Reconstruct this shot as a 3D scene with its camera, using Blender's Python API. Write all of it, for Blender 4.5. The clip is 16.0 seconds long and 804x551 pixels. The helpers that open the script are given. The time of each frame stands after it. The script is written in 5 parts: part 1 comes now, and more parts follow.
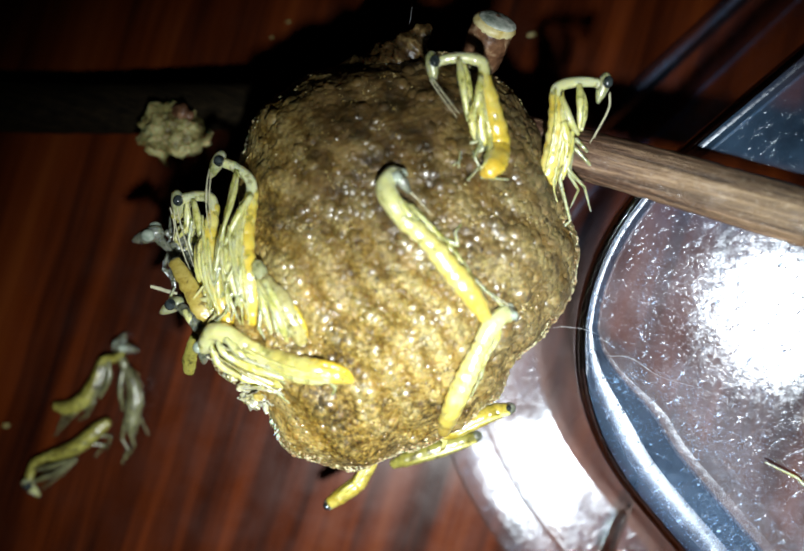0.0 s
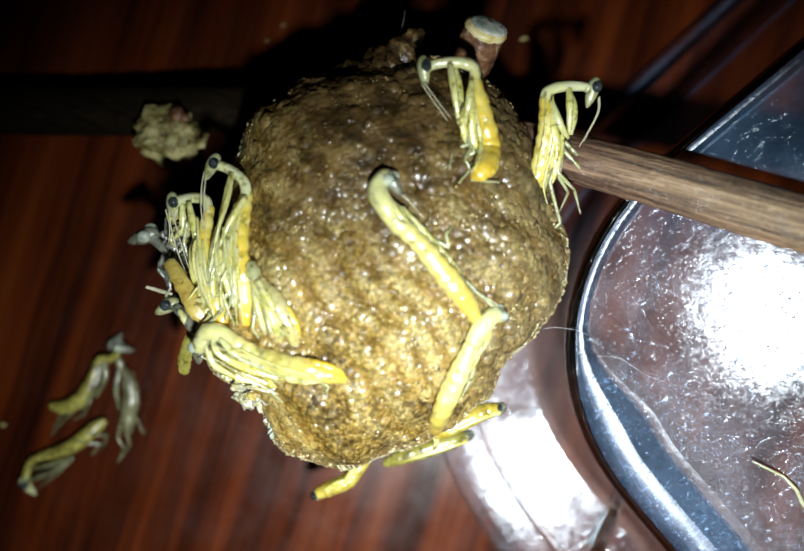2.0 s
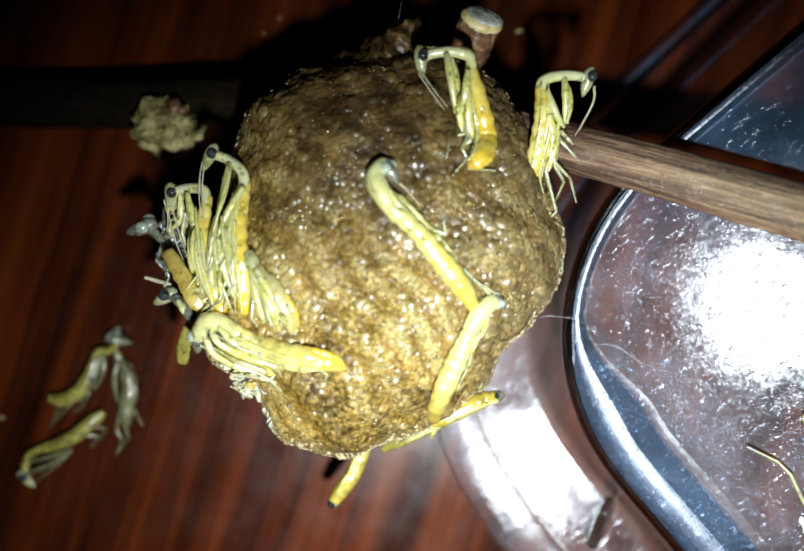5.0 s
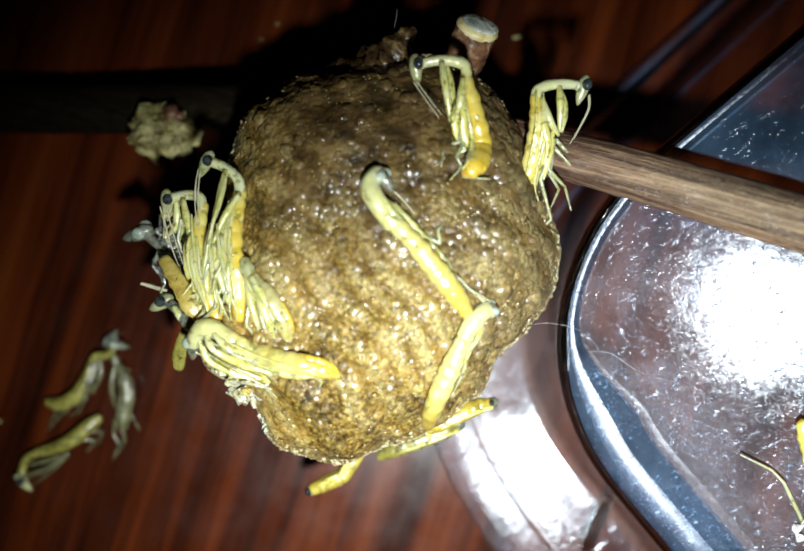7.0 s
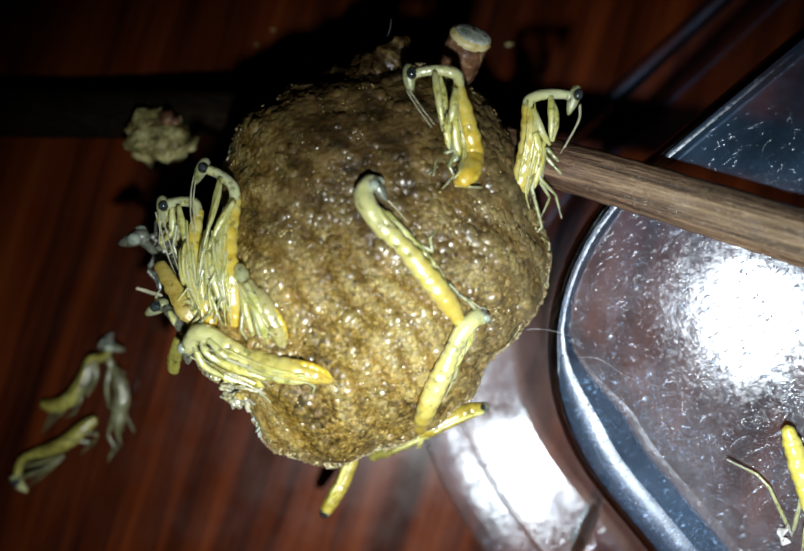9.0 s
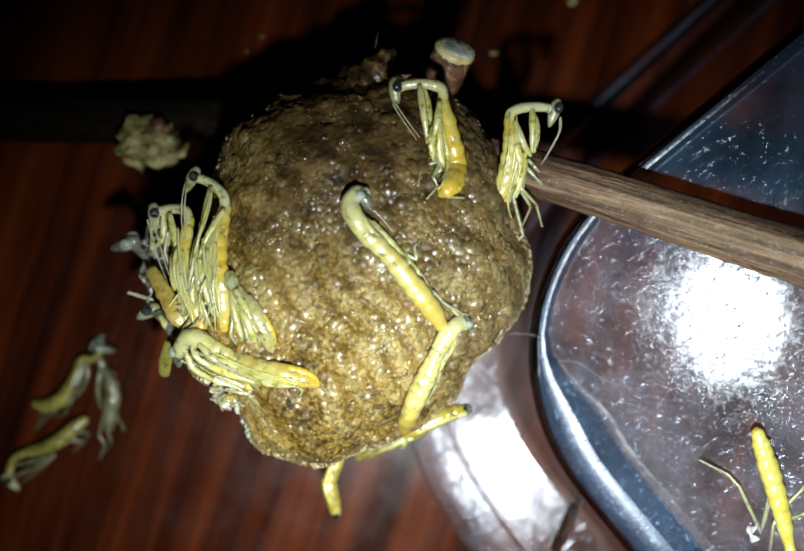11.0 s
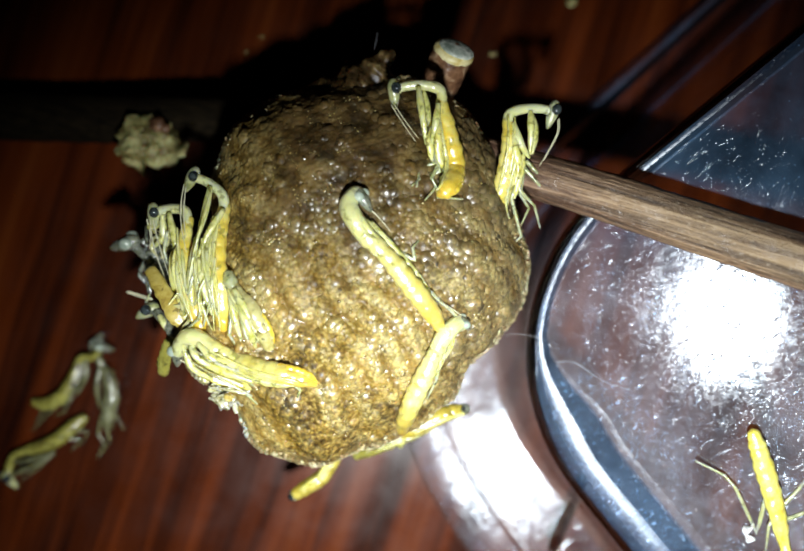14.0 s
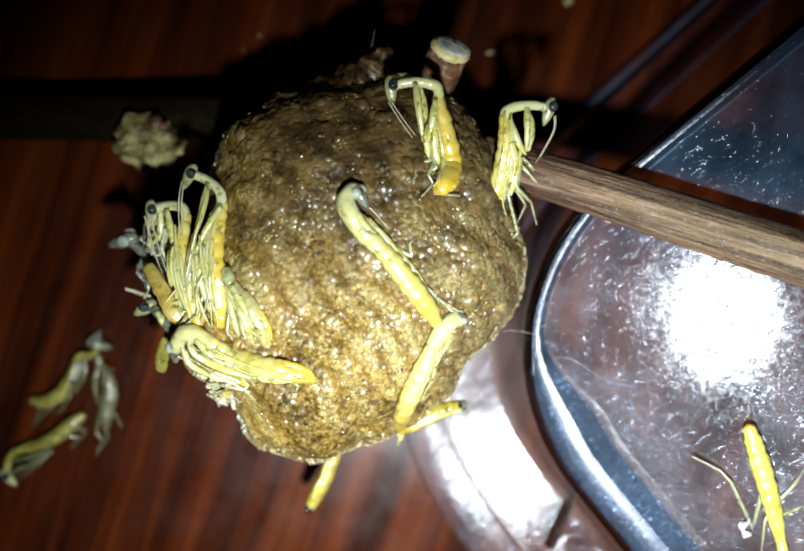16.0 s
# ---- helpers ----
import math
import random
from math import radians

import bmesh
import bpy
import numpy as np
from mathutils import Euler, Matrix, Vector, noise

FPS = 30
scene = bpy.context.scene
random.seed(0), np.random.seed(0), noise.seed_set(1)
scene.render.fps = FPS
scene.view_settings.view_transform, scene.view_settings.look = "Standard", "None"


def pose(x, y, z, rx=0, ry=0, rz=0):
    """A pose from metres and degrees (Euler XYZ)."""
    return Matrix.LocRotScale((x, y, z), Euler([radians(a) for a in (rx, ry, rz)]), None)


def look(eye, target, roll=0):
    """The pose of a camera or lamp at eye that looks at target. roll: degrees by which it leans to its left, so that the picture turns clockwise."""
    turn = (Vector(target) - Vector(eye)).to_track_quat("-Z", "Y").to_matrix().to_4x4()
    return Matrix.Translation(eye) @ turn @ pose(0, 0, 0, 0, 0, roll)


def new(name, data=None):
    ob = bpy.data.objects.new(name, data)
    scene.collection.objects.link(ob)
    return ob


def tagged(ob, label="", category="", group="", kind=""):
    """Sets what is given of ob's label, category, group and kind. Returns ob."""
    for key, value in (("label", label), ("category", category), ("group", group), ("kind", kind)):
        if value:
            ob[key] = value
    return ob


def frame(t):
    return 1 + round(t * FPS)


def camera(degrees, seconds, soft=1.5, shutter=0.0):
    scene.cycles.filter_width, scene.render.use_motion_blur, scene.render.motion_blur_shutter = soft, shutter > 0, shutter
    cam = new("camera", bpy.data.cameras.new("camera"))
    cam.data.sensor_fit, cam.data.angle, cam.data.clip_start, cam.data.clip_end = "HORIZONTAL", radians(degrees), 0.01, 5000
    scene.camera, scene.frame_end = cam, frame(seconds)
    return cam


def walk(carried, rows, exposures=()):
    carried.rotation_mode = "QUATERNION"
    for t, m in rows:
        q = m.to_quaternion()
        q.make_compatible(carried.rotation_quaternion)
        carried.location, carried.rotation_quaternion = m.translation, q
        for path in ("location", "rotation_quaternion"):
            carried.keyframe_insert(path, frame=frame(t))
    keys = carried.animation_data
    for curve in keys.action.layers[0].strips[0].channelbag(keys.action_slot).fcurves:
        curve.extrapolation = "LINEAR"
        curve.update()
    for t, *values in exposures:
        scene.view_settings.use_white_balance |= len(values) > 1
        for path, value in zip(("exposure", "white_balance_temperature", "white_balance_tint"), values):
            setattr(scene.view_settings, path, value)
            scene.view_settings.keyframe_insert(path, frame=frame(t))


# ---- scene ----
# A camera held a hand's width above a table, looking down on an egg case.
cam = camera(55.0, 16.0, 1.75)
PATH = [  # seconds, place in millimetres, turn in degrees from looking straight down
    (0.0, 0.017, 0.124, 66.069, -0.073, -0.010, 0.050),
    (0.5, 0.249, 0.077, 66.254, 0.023, 0.076, 0.143),
    (1.0, 0.108, 0.148, 66.551, -0.167, -0.236, 0.064),
    (1.5, 0.259, 0.272, 66.883, -0.150, -0.354, 0.169),
    (2.0, 0.361, 0.141, 66.753, -0.007, -0.193, 0.128),
    (2.5, 0.360, 0.093, 66.913, -0.096, -0.355, 0.087),
    (3.0, 0.338, -0.343, 66.844, 0.048, -0.287, -0.035),
    (3.5, 0.349, -0.508, 66.928, 0.116, -0.338, -0.033),
    (4.0, 0.202, -0.560, 66.898, 0.002, -0.410, -0.133),
    (6.5, 0.458, -0.366, 67.404, -0.064, -0.628, 0.024),
    (7.0, 0.648, -0.053, 67.246, -0.071, -0.424, 0.070),
    (7.5, 0.465, -0.061, 67.520, -0.155, -0.716, 0.020),
    (8.0, 0.708, -0.040, 67.786, -0.086, -0.733, 0.129),
    (8.5, 0.535, 0.369, 67.984, -0.374, -0.987, 0.200),
    (9.0, 0.789, 0.516, 67.936, -0.228, -0.796, 0.306),
    (11.5, 0.950, 1.527, 69.946, -0.799, -1.930, 0.613),
    (12.0, 1.028, 1.447, 70.207, -0.745, -2.046, 0.692),
    (12.5, 1.221, 1.477, 70.323, -0.808, -1.967, 0.716),
    (13.0, 1.129, 1.541, 70.139, -0.866, -1.920, 0.707),
    (13.5, 1.320, 1.347, 70.037, -0.625, -1.691, 0.758),
    (14.0, 1.013, 1.551, 69.724, -0.834, -1.719, 0.760),
    (14.5, 1.053, 1.754, 69.844, -0.844, -1.787, 0.787),
    (15.0, 1.292, 1.452, 69.916, -0.742, -1.648, 0.768),
    (15.5, 1.153, 1.348, 69.622, -0.707, -1.583, 0.702),
    (16.0, 1.116, 1.232, 69.917, -0.743, -1.817, 0.696),
]
walk(cam, [(t, pose(x / 1000, y / 1000, z / 1000, rx, ry, rz)) for t, x, y, z, rx, ry, rz in PATH],
     [(0.0, 0.0), (7.0, 0.0), (7.4, -0.5), (11.5, -0.45), (11.9, 0.0), (16.0, 0.0)])
cam.data.dof.use_dof = True
cam.data.dof.focus_distance = 0.051
cam.data.dof.aperture_fstop = 20.0

# ---- light: the small white lamp of the camera, a few centimetres beside its lens, in a dark room
lamp_data = bpy.data.lights.new("camera_lamp", "SPOT")
lamp_data.energy, lamp_data.shadow_soft_size, lamp_data.color = 0.345, 0.0018, (0.915, 0.97, 0.99)
lamp_data.spot_size, lamp_data.spot_blend = radians(102), 1.0
lamp = new("camera_lamp", lamp_data)
lamp.matrix_world = look((0.0035, -0.0155, 0.067), (0.012, -0.0245, 0.0))

world = bpy.data.worlds.new("night")
scene.world = world
world.use_nodes = True
world.node_tree.nodes["Background"].inputs[0].default_value = (0.02, 0.022, 0.03, 1)
world.node_tree.nodes["Background"].inputs[1].default_value = 0.02

MM = 0.001


# ---- materials
class Net:
    """A small builder for one node material."""

    def __init__(self, name):
        self.mat = bpy.data.materials.new(name)
        self.mat.use_nodes = True
        self.tree = self.mat.node_tree
        self.bsdf = self.tree.nodes["Principled BSDF"]
        self.out = self.tree.nodes["Material Output"]
        self.coords = self.add("ShaderNodeTexCoord").outputs["Object"]

    def add(self, kind, **settings):
        node = self.tree.nodes.new(kind)
        for key, value in settings.items():
            if key == "operation":
                node.operation = value
            elif key == "feature":
                node.feature = value
        return node

    def link(self, a, b):
        self.tree.links.new(a, b)

    def mapped(self, scale=(1, 1, 1), turn=(0, 0, 0)):
        """Coordinates along axes turned by so many degrees, then scaled."""
        node = self.add("ShaderNodeMapping")
        node.vector_type = "TEXTURE"
        node.inputs["Rotation"].default_value = [radians(a) for a in turn]
        node.inputs["Scale"].default_value = [1 / k for k in scale]
        self.link(self.coords, node.inputs["Vector"])
        return node.outputs[0]

    def noise(self, scale, detail=4.0, rough=0.55, vector=None):
        node = self.add("ShaderNodeTexNoise")
        node.inputs["Scale"].default_value, node.inputs["Detail"].default_value = scale, detail
        node.inputs["Roughness"].default_value = rough
        self.link(vector or self.coords, node.inputs["Vector"])
        return node.outputs["Fac"]

    def cells(self, scale, vector=None, feature="F1"):
        node = self.add("ShaderNodeTexVoronoi", feature=feature)
        node.inputs["Scale"].default_value = scale
        self.link(vector or self.coords, node.inputs["Vector"])
        return node.outputs["Distance"]

    def ramp(self, fac, stops):
        node = self.add("ShaderNodeValToRGB")
        el = node.color_ramp.elements
        while len(el) < len(stops):
            el.new(0.5)
        for e, (p, c) in zip(el, stops):
            e.position, e.color = p, (*c, 1) if len(c) == 3 else c
        self.link(fac, node.inputs[0])
        return node.outputs[0]

    def grey(self, fac, lo, hi, a=0.0, b=1.0):
        node = self.add("ShaderNodeMapRange")
        for i, v in zip((1, 2, 3, 4), (lo, hi, a, b)):
            node.inputs[i].default_value = v
        self.link(fac, node.inputs[0])
        return node.outputs[0]

    def mix(self, fac, a, b):
        node = self.add("ShaderNodeMix")
        node.data_type = "RGBA"
        for sock, v in ((node.inputs[0], fac), (node.inputs[6], a), (node.inputs[7], b)):
            if isinstance(v, (int, float)):
                sock.default_value = v
            elif isinstance(v, tuple):
                sock.default_value = (*v, 1)
            else:
                self.link(v, sock)
        return node.outputs[2]

    def calc(self, op, a, b):
        node = self.add("ShaderNodeMath", operation=op)
        for sock, v in zip(node.inputs, (a, b)):
            if isinstance(v, (int, float)):
                sock.default_value = v
            else:
                self.link(v, sock)
        return node.outputs[0]

    def bump(self, height, strength, distance, normal=None):
        node = self.add("ShaderNodeBump")
        node.inputs["Strength"].default_value, node.inputs["Distance"].default_value = strength, distance
        self.link(height, node.inputs["Height"])
        if normal:
            self.link(normal, node.inputs["Normal"])
        return node.outputs[0]

    def set(self, **values):
        names = dict(base="Base Color", rough="Roughness", normal="Normal", spec="Specular IOR Level", coat="Coat Weight",
                     coat_rough="Coat Roughness", sub="Subsurface Weight", sub_scale="Subsurface Scale", metal="Metallic", trans="Transmission Weight", ior="IOR", alpha="Alpha", coat_normal="Coat Normal")
        for key, v in values.items():
            sock = self.bsdf.inputs[names[key]]
            if isinstance(v, (int, float)):
                sock.default_value = v
            elif isinstance(v, tuple):
                sock.default_value = (*v, 1)
            else:
                self.link(v, sock)
        return self


def wood_table():
    n = Net("dark_red_wood")
    v = n.mapped((1, 0.05, 1), (0, 0, -17))
    fibres = n.noise(1100, 5, 0.6, v)
    streaks = n.noise(300, 4, 0.6, v)
    wide = n.noise(75, 3, 0.5, v)
    tone = n.calc("ADD", n.calc("MULTIPLY", streaks, 0.45), n.calc("ADD", n.calc("MULTIPLY", fibres, 0.18), n.calc("MULTIPLY", wide, 0.37)))
    colour = n.ramp(tone, [(0.37, (0.009, 0.0017, 0.0006)), (0.462, (0.036, 0.0062, 0.0010)), (0.545, (0.086, 0.0155, 0.0023)), (0.665, (0.142, 0.032, 0.0056))])
    colour = n.mix(n.grey(n.noise(200, 2, 0.5, n.mapped((1, 0.03, 1), (0, 0, -17))), 0.60, 0.70, 0.0, 0.5), colour, (0.012, 0.003, 0.001))
    scuffs = n.grey(n.noise(140, 6, 0.7), 0.5, 0.75, 0.0, 0.05)
    n.set(base=n.mix(scuffs, colour, (0.09, 0.026, 0.010)), rough=n.grey(n.noise(300, 4), 0.3, 0.7, 0.23, 0.34), spec=0.38,
          normal=n.bump(fibres, 0.2, 0.0001))
    return n.mat


def foam_case(name="foam_egg_case", beaded=False):
    """Crusty froth in layers; beaded gives the smooth wet skin of its larger bubbles."""
    n = Net(name)
    big = n.noise(170, 3, 0.5)
    mid = n.noise(620, 5, 0.6)
    fine = n.noise(3200, 4, 0.65)
    tone = n.calc("ADD", n.calc("MULTIPLY", big, 0.5), n.calc("ADD", n.calc("MULTIPLY", mid, 0.3), n.calc("MULTIPLY", fine, 0.45)))
    colour = n.ramp(tone, [(0.50, (0.021, 0.01, 0.002)), (0.56, (0.129, 0.077, 0.012)), (0.62, (0.309, 0.202, 0.036)), (0.72, (0.597, 0.452, 0.156))])
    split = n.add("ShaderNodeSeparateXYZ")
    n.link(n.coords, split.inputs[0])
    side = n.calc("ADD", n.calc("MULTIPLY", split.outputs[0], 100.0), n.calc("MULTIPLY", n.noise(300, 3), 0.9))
    colour = n.mix(n.grey(n.noise(150, 4, 0.6), 0.44, 0.62, 0.0, 0.36), colour, n.ramp(mid, [(0.35, (0.175, 0.088, 0.007)), (0.65, (0.515, 0.295, 0.028))]))
    colour = n.mix(n.grey(n.noise(240, 4, 0.65), 0.54, 0.70, 0.0, 0.25), colour, (0.062, 0.034, 0.007))
    colour = n.mix(n.grey(n.noise(1900, 3, 0.6), 0.56, 0.68, 0.0, 0.35), colour, (0.515, 0.393, 0.156))
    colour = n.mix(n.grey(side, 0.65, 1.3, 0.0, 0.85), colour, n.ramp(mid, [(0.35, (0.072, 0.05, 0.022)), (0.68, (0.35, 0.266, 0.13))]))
    base_rim = n.calc("ADD", n.calc("MULTIPLY", split.outputs[2], 100.0), n.calc("MULTIPLY", n.noise(380, 4, 0.6), 0.6))
    colour = n.mix(n.grey(base_rim, 1.42, 1.85, 0.85, 0.0), colour, n.ramp(n.noise(1700, 4, 0.65), [(0.36, (0.09, 0.064, 0.027)), (0.5, (0.37, 0.295, 0.149)), (0.66, (0.76, 0.662, 0.402))]))
    colour = n.mix(n.grey(n.noise(130, 4, 0.65), 0.45, 0.62, 0.0, 0.4), colour, n.ramp(fine, [(0.36, (0.124, 0.084, 0.026)), (0.5, (0.309, 0.221, 0.078)), (0.66, (0.618, 0.481, 0.208))]))
    # crevice shade put into the colour: gaps between grains, holes and pits
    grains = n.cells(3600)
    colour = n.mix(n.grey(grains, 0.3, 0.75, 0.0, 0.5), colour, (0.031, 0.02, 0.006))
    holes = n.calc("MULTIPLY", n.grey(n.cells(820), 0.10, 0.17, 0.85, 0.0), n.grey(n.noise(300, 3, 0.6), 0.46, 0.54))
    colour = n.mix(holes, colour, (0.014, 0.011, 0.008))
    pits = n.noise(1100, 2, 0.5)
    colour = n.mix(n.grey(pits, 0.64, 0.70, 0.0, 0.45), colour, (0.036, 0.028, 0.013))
    x, y = n.calc("ADD", n.calc("MULTIPLY", split.outputs[0], 1000.0), 0.2), n.calc("ADD", n.calc("MULTIPLY", split.outputs[1], 1000.0), 1.7)

    def slope(a, b, c=0.0):
        return n.calc("ADD", n.calc("ADD", n.calc("MULTIPLY", x, a), n.calc("MULTIPLY", y, b)), c)

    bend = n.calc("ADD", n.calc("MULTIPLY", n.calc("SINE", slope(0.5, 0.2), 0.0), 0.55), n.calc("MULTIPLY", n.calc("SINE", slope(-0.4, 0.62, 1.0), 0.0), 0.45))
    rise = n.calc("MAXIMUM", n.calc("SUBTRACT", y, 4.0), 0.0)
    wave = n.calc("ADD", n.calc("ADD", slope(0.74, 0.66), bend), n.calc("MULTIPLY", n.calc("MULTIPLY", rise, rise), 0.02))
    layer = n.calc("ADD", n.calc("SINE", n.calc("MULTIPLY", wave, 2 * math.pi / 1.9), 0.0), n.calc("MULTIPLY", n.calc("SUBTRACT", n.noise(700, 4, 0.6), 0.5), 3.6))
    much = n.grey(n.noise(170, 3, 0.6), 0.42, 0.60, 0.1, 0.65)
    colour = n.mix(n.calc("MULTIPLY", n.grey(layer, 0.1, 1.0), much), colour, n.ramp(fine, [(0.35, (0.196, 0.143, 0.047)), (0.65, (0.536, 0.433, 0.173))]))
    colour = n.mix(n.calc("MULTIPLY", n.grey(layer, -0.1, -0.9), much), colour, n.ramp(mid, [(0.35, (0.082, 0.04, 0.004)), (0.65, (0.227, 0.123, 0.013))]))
    # darker brown round one point at the top of the case
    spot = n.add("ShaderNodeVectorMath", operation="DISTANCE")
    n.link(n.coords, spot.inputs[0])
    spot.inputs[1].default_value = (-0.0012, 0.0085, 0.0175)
    dark_top = n.calc("ADD", n.calc("MULTIPLY", spot.outputs["Value"], 100.0), n.calc("MULTIPLY", n.calc("SUBTRACT", n.noise(260, 4, 0.65), 0.5), 1.3))
    colour = n.mix(n.grey(dark_top, 0.42, 1.25, 0.94, 0.0), colour, n.ramp(mid, [(0.35, (0.016, 0.009, 0.003)), (0.5, (0.054, 0.029, 0.008)), (0.68, (0.134, 0.084, 0.028))]))
    b1 = n.bump(mid, 0.25, 0.0003)
    b3 = n.bump(grains, -0.35, 0.0001, n.bump(fine, 0.3, 0.00012, b1))
    film = n.bump(n.calc("MULTIPLY", n.cells(2600, feature="SMOOTH_F1"), -1.0), 0.8, 0.0002, n.bump(n.noise(1500, 3), 0.8, 0.0004))
    wet = n.grey(n.noise(2400, 3), 0.40, 0.62, 0.65, 0.38)
    n.set(base=colour, rough=wet, spec=0.3, normal=b3, sub=0.22, sub_scale=0.0008, coat=n.grey(n.noise(430, 4), 0.48, 0.62, 0.0, 0.5), coat_rough=0.17, coat_normal=film)
    n.bsdf.inputs["Subsurface Radius"].default_value = (1.0, 0.5, 0.2)
    n.bsdf.inputs["Coat IOR"].default_value = 1.7
    if beaded:
        n.set(coat=1.0, coat_rough=n.grey(n.noise(900, 2), 0.35, 0.65, 0.25, 0.45), coat_normal=n.bump(n.noise(2800, 2), 0.35, 0.0001))
        n.bsdf.inputs["Coat IOR"].default_value = 2.8
    return n.mat


def wet_bubbles():
    """Glossy froth bubbles, each of its own tone from grey-brown to straw."""
    n = Net("wet_froth_bubbles")
    each = n.add("ShaderNodeNewGeometry").outputs["Random Per Island"]
    colour = n.ramp(each, [(0.0, (0.10, 0.068, 0.02)), (0.3, (0.19, 0.128, 0.034)), (0.7, (0.30, 0.21, 0.06)), (0.93, (0.42, 0.32, 0.11)), (1.0, (0.56, 0.47, 0.22))])
    n.set(base=colour, rough=0.34, spec=0.5, sub=0.3, sub_scale=0.0004, coat=1.0, coat_rough=0.2, normal=n.bump(n.noise(5200, 2), 0.25, 0.00005))
    n.bsdf.inputs["Coat IOR"].default_value = 1.8
    n.bsdf.inputs["Subsurface Radius"].default_value = (1.0, 0.6, 0.25)
    return n.mat


def skin(name, pale, deep, dark, sub=0.4, rough=0.3, clear=0.0, flecks=0.75):
    """Thin wet skin: milky, with see-through darker flecks."""
    n = Net(name)
    tone = n.calc("ADD", n.calc("MULTIPLY", n.noise(800, 3), 0.65), n.calc("MULTIPLY", n.noise(2800, 3), 0.35))
    colour = n.ramp(tone, [(0.36, dark), (0.45, deep), (0.60, pale)])
    colour = n.mix(n.grey(n.noise(2000, 2, 0.6), 0.58, 0.66, 0.0, flecks), colour, tuple(0.35 * c for c in dark))
    n.set(base=colour, rough=rough, spec=0.5, trans=clear, ior=1.36, sub=sub, sub_scale=0.0007, normal=n.bump(n.noise(3400, 3), 0.5, 0.0001), coat=1.0, coat_rough=0.26,
          coat_normal=n.bump(n.noise(1900, 3), 0.6, 0.0002))
    n.bsdf.inputs["Coat IOR"].default_value = 1.9
    n.bsdf.inputs["Subsurface Radius"].default_value = (1.0, 0.85, 0.35)
    return n.mat


def skin_along(name, stops, reach, sub=0.4, rough=0.3):
    """Skin whose colour changes from the tail (0) to the head (reach, in millimetres), with milky and see-through mottling."""
    n = Net(name)
    far = n.add("ShaderNodeVectorMath", operation="LENGTH")
    n.link(n.coords, far.inputs[0])
    u = n.calc("ADD", n.calc("DIVIDE", far.outputs["Value"], reach * 0.001), n.calc("MULTIPLY", n.calc("SUBTRACT", n.noise(900, 3), 0.5), 0.3))
    colour = n.ramp(u, stops)
    milky = n.grey(n.noise(620, 3, 0.55), 0.47, 0.62, 0.0, 0.55)
    colour = n.mix(n.calc("MULTIPLY", milky, n.grey(u, 0.1, 0.5, 0.25, 1.0)), colour, (0.86, 0.86, 0.36))
    flecks = n.calc("MULTIPLY", n.grey(n.noise(1800, 3, 0.6), 0.57, 0.64, 0.0, 0.7), n.grey(u, 0.2, 0.5, 0.15, 1.0))
    colour = n.mix(flecks, colour, (0.20, 0.19, 0.025))
    n.set(base=colour, rough=rough, spec=0.5, sub=sub, sub_scale=0.0007, normal=n.bump(n.noise(3400, 3), 0.6, 0.0001, n.bump(n.noise(1200, 2), 0.4, 0.00016)), coat=1.0, coat_rough=0.28, coat_normal=n.bump(n.noise(1400, 3), 0.7, 0.00025))
    n.bsdf.inputs["Coat IOR"].default_value = 2.2
    n.bsdf.inputs["Subsurface Radius"].default_value = (1.0, 0.85, 0.3)
    return n.mat


def eye_skin(name, a, b):
    n = Net(name)
    n.set(base=n.ramp(n.noise(1600, 2), [(0.35, a), (0.65, b)]), rough=0.12, spec=0.6, coat=0.8, coat_rough=0.05, normal=n.bump(n.cells(9000), 0.12, 0.00003))
    return n.mat


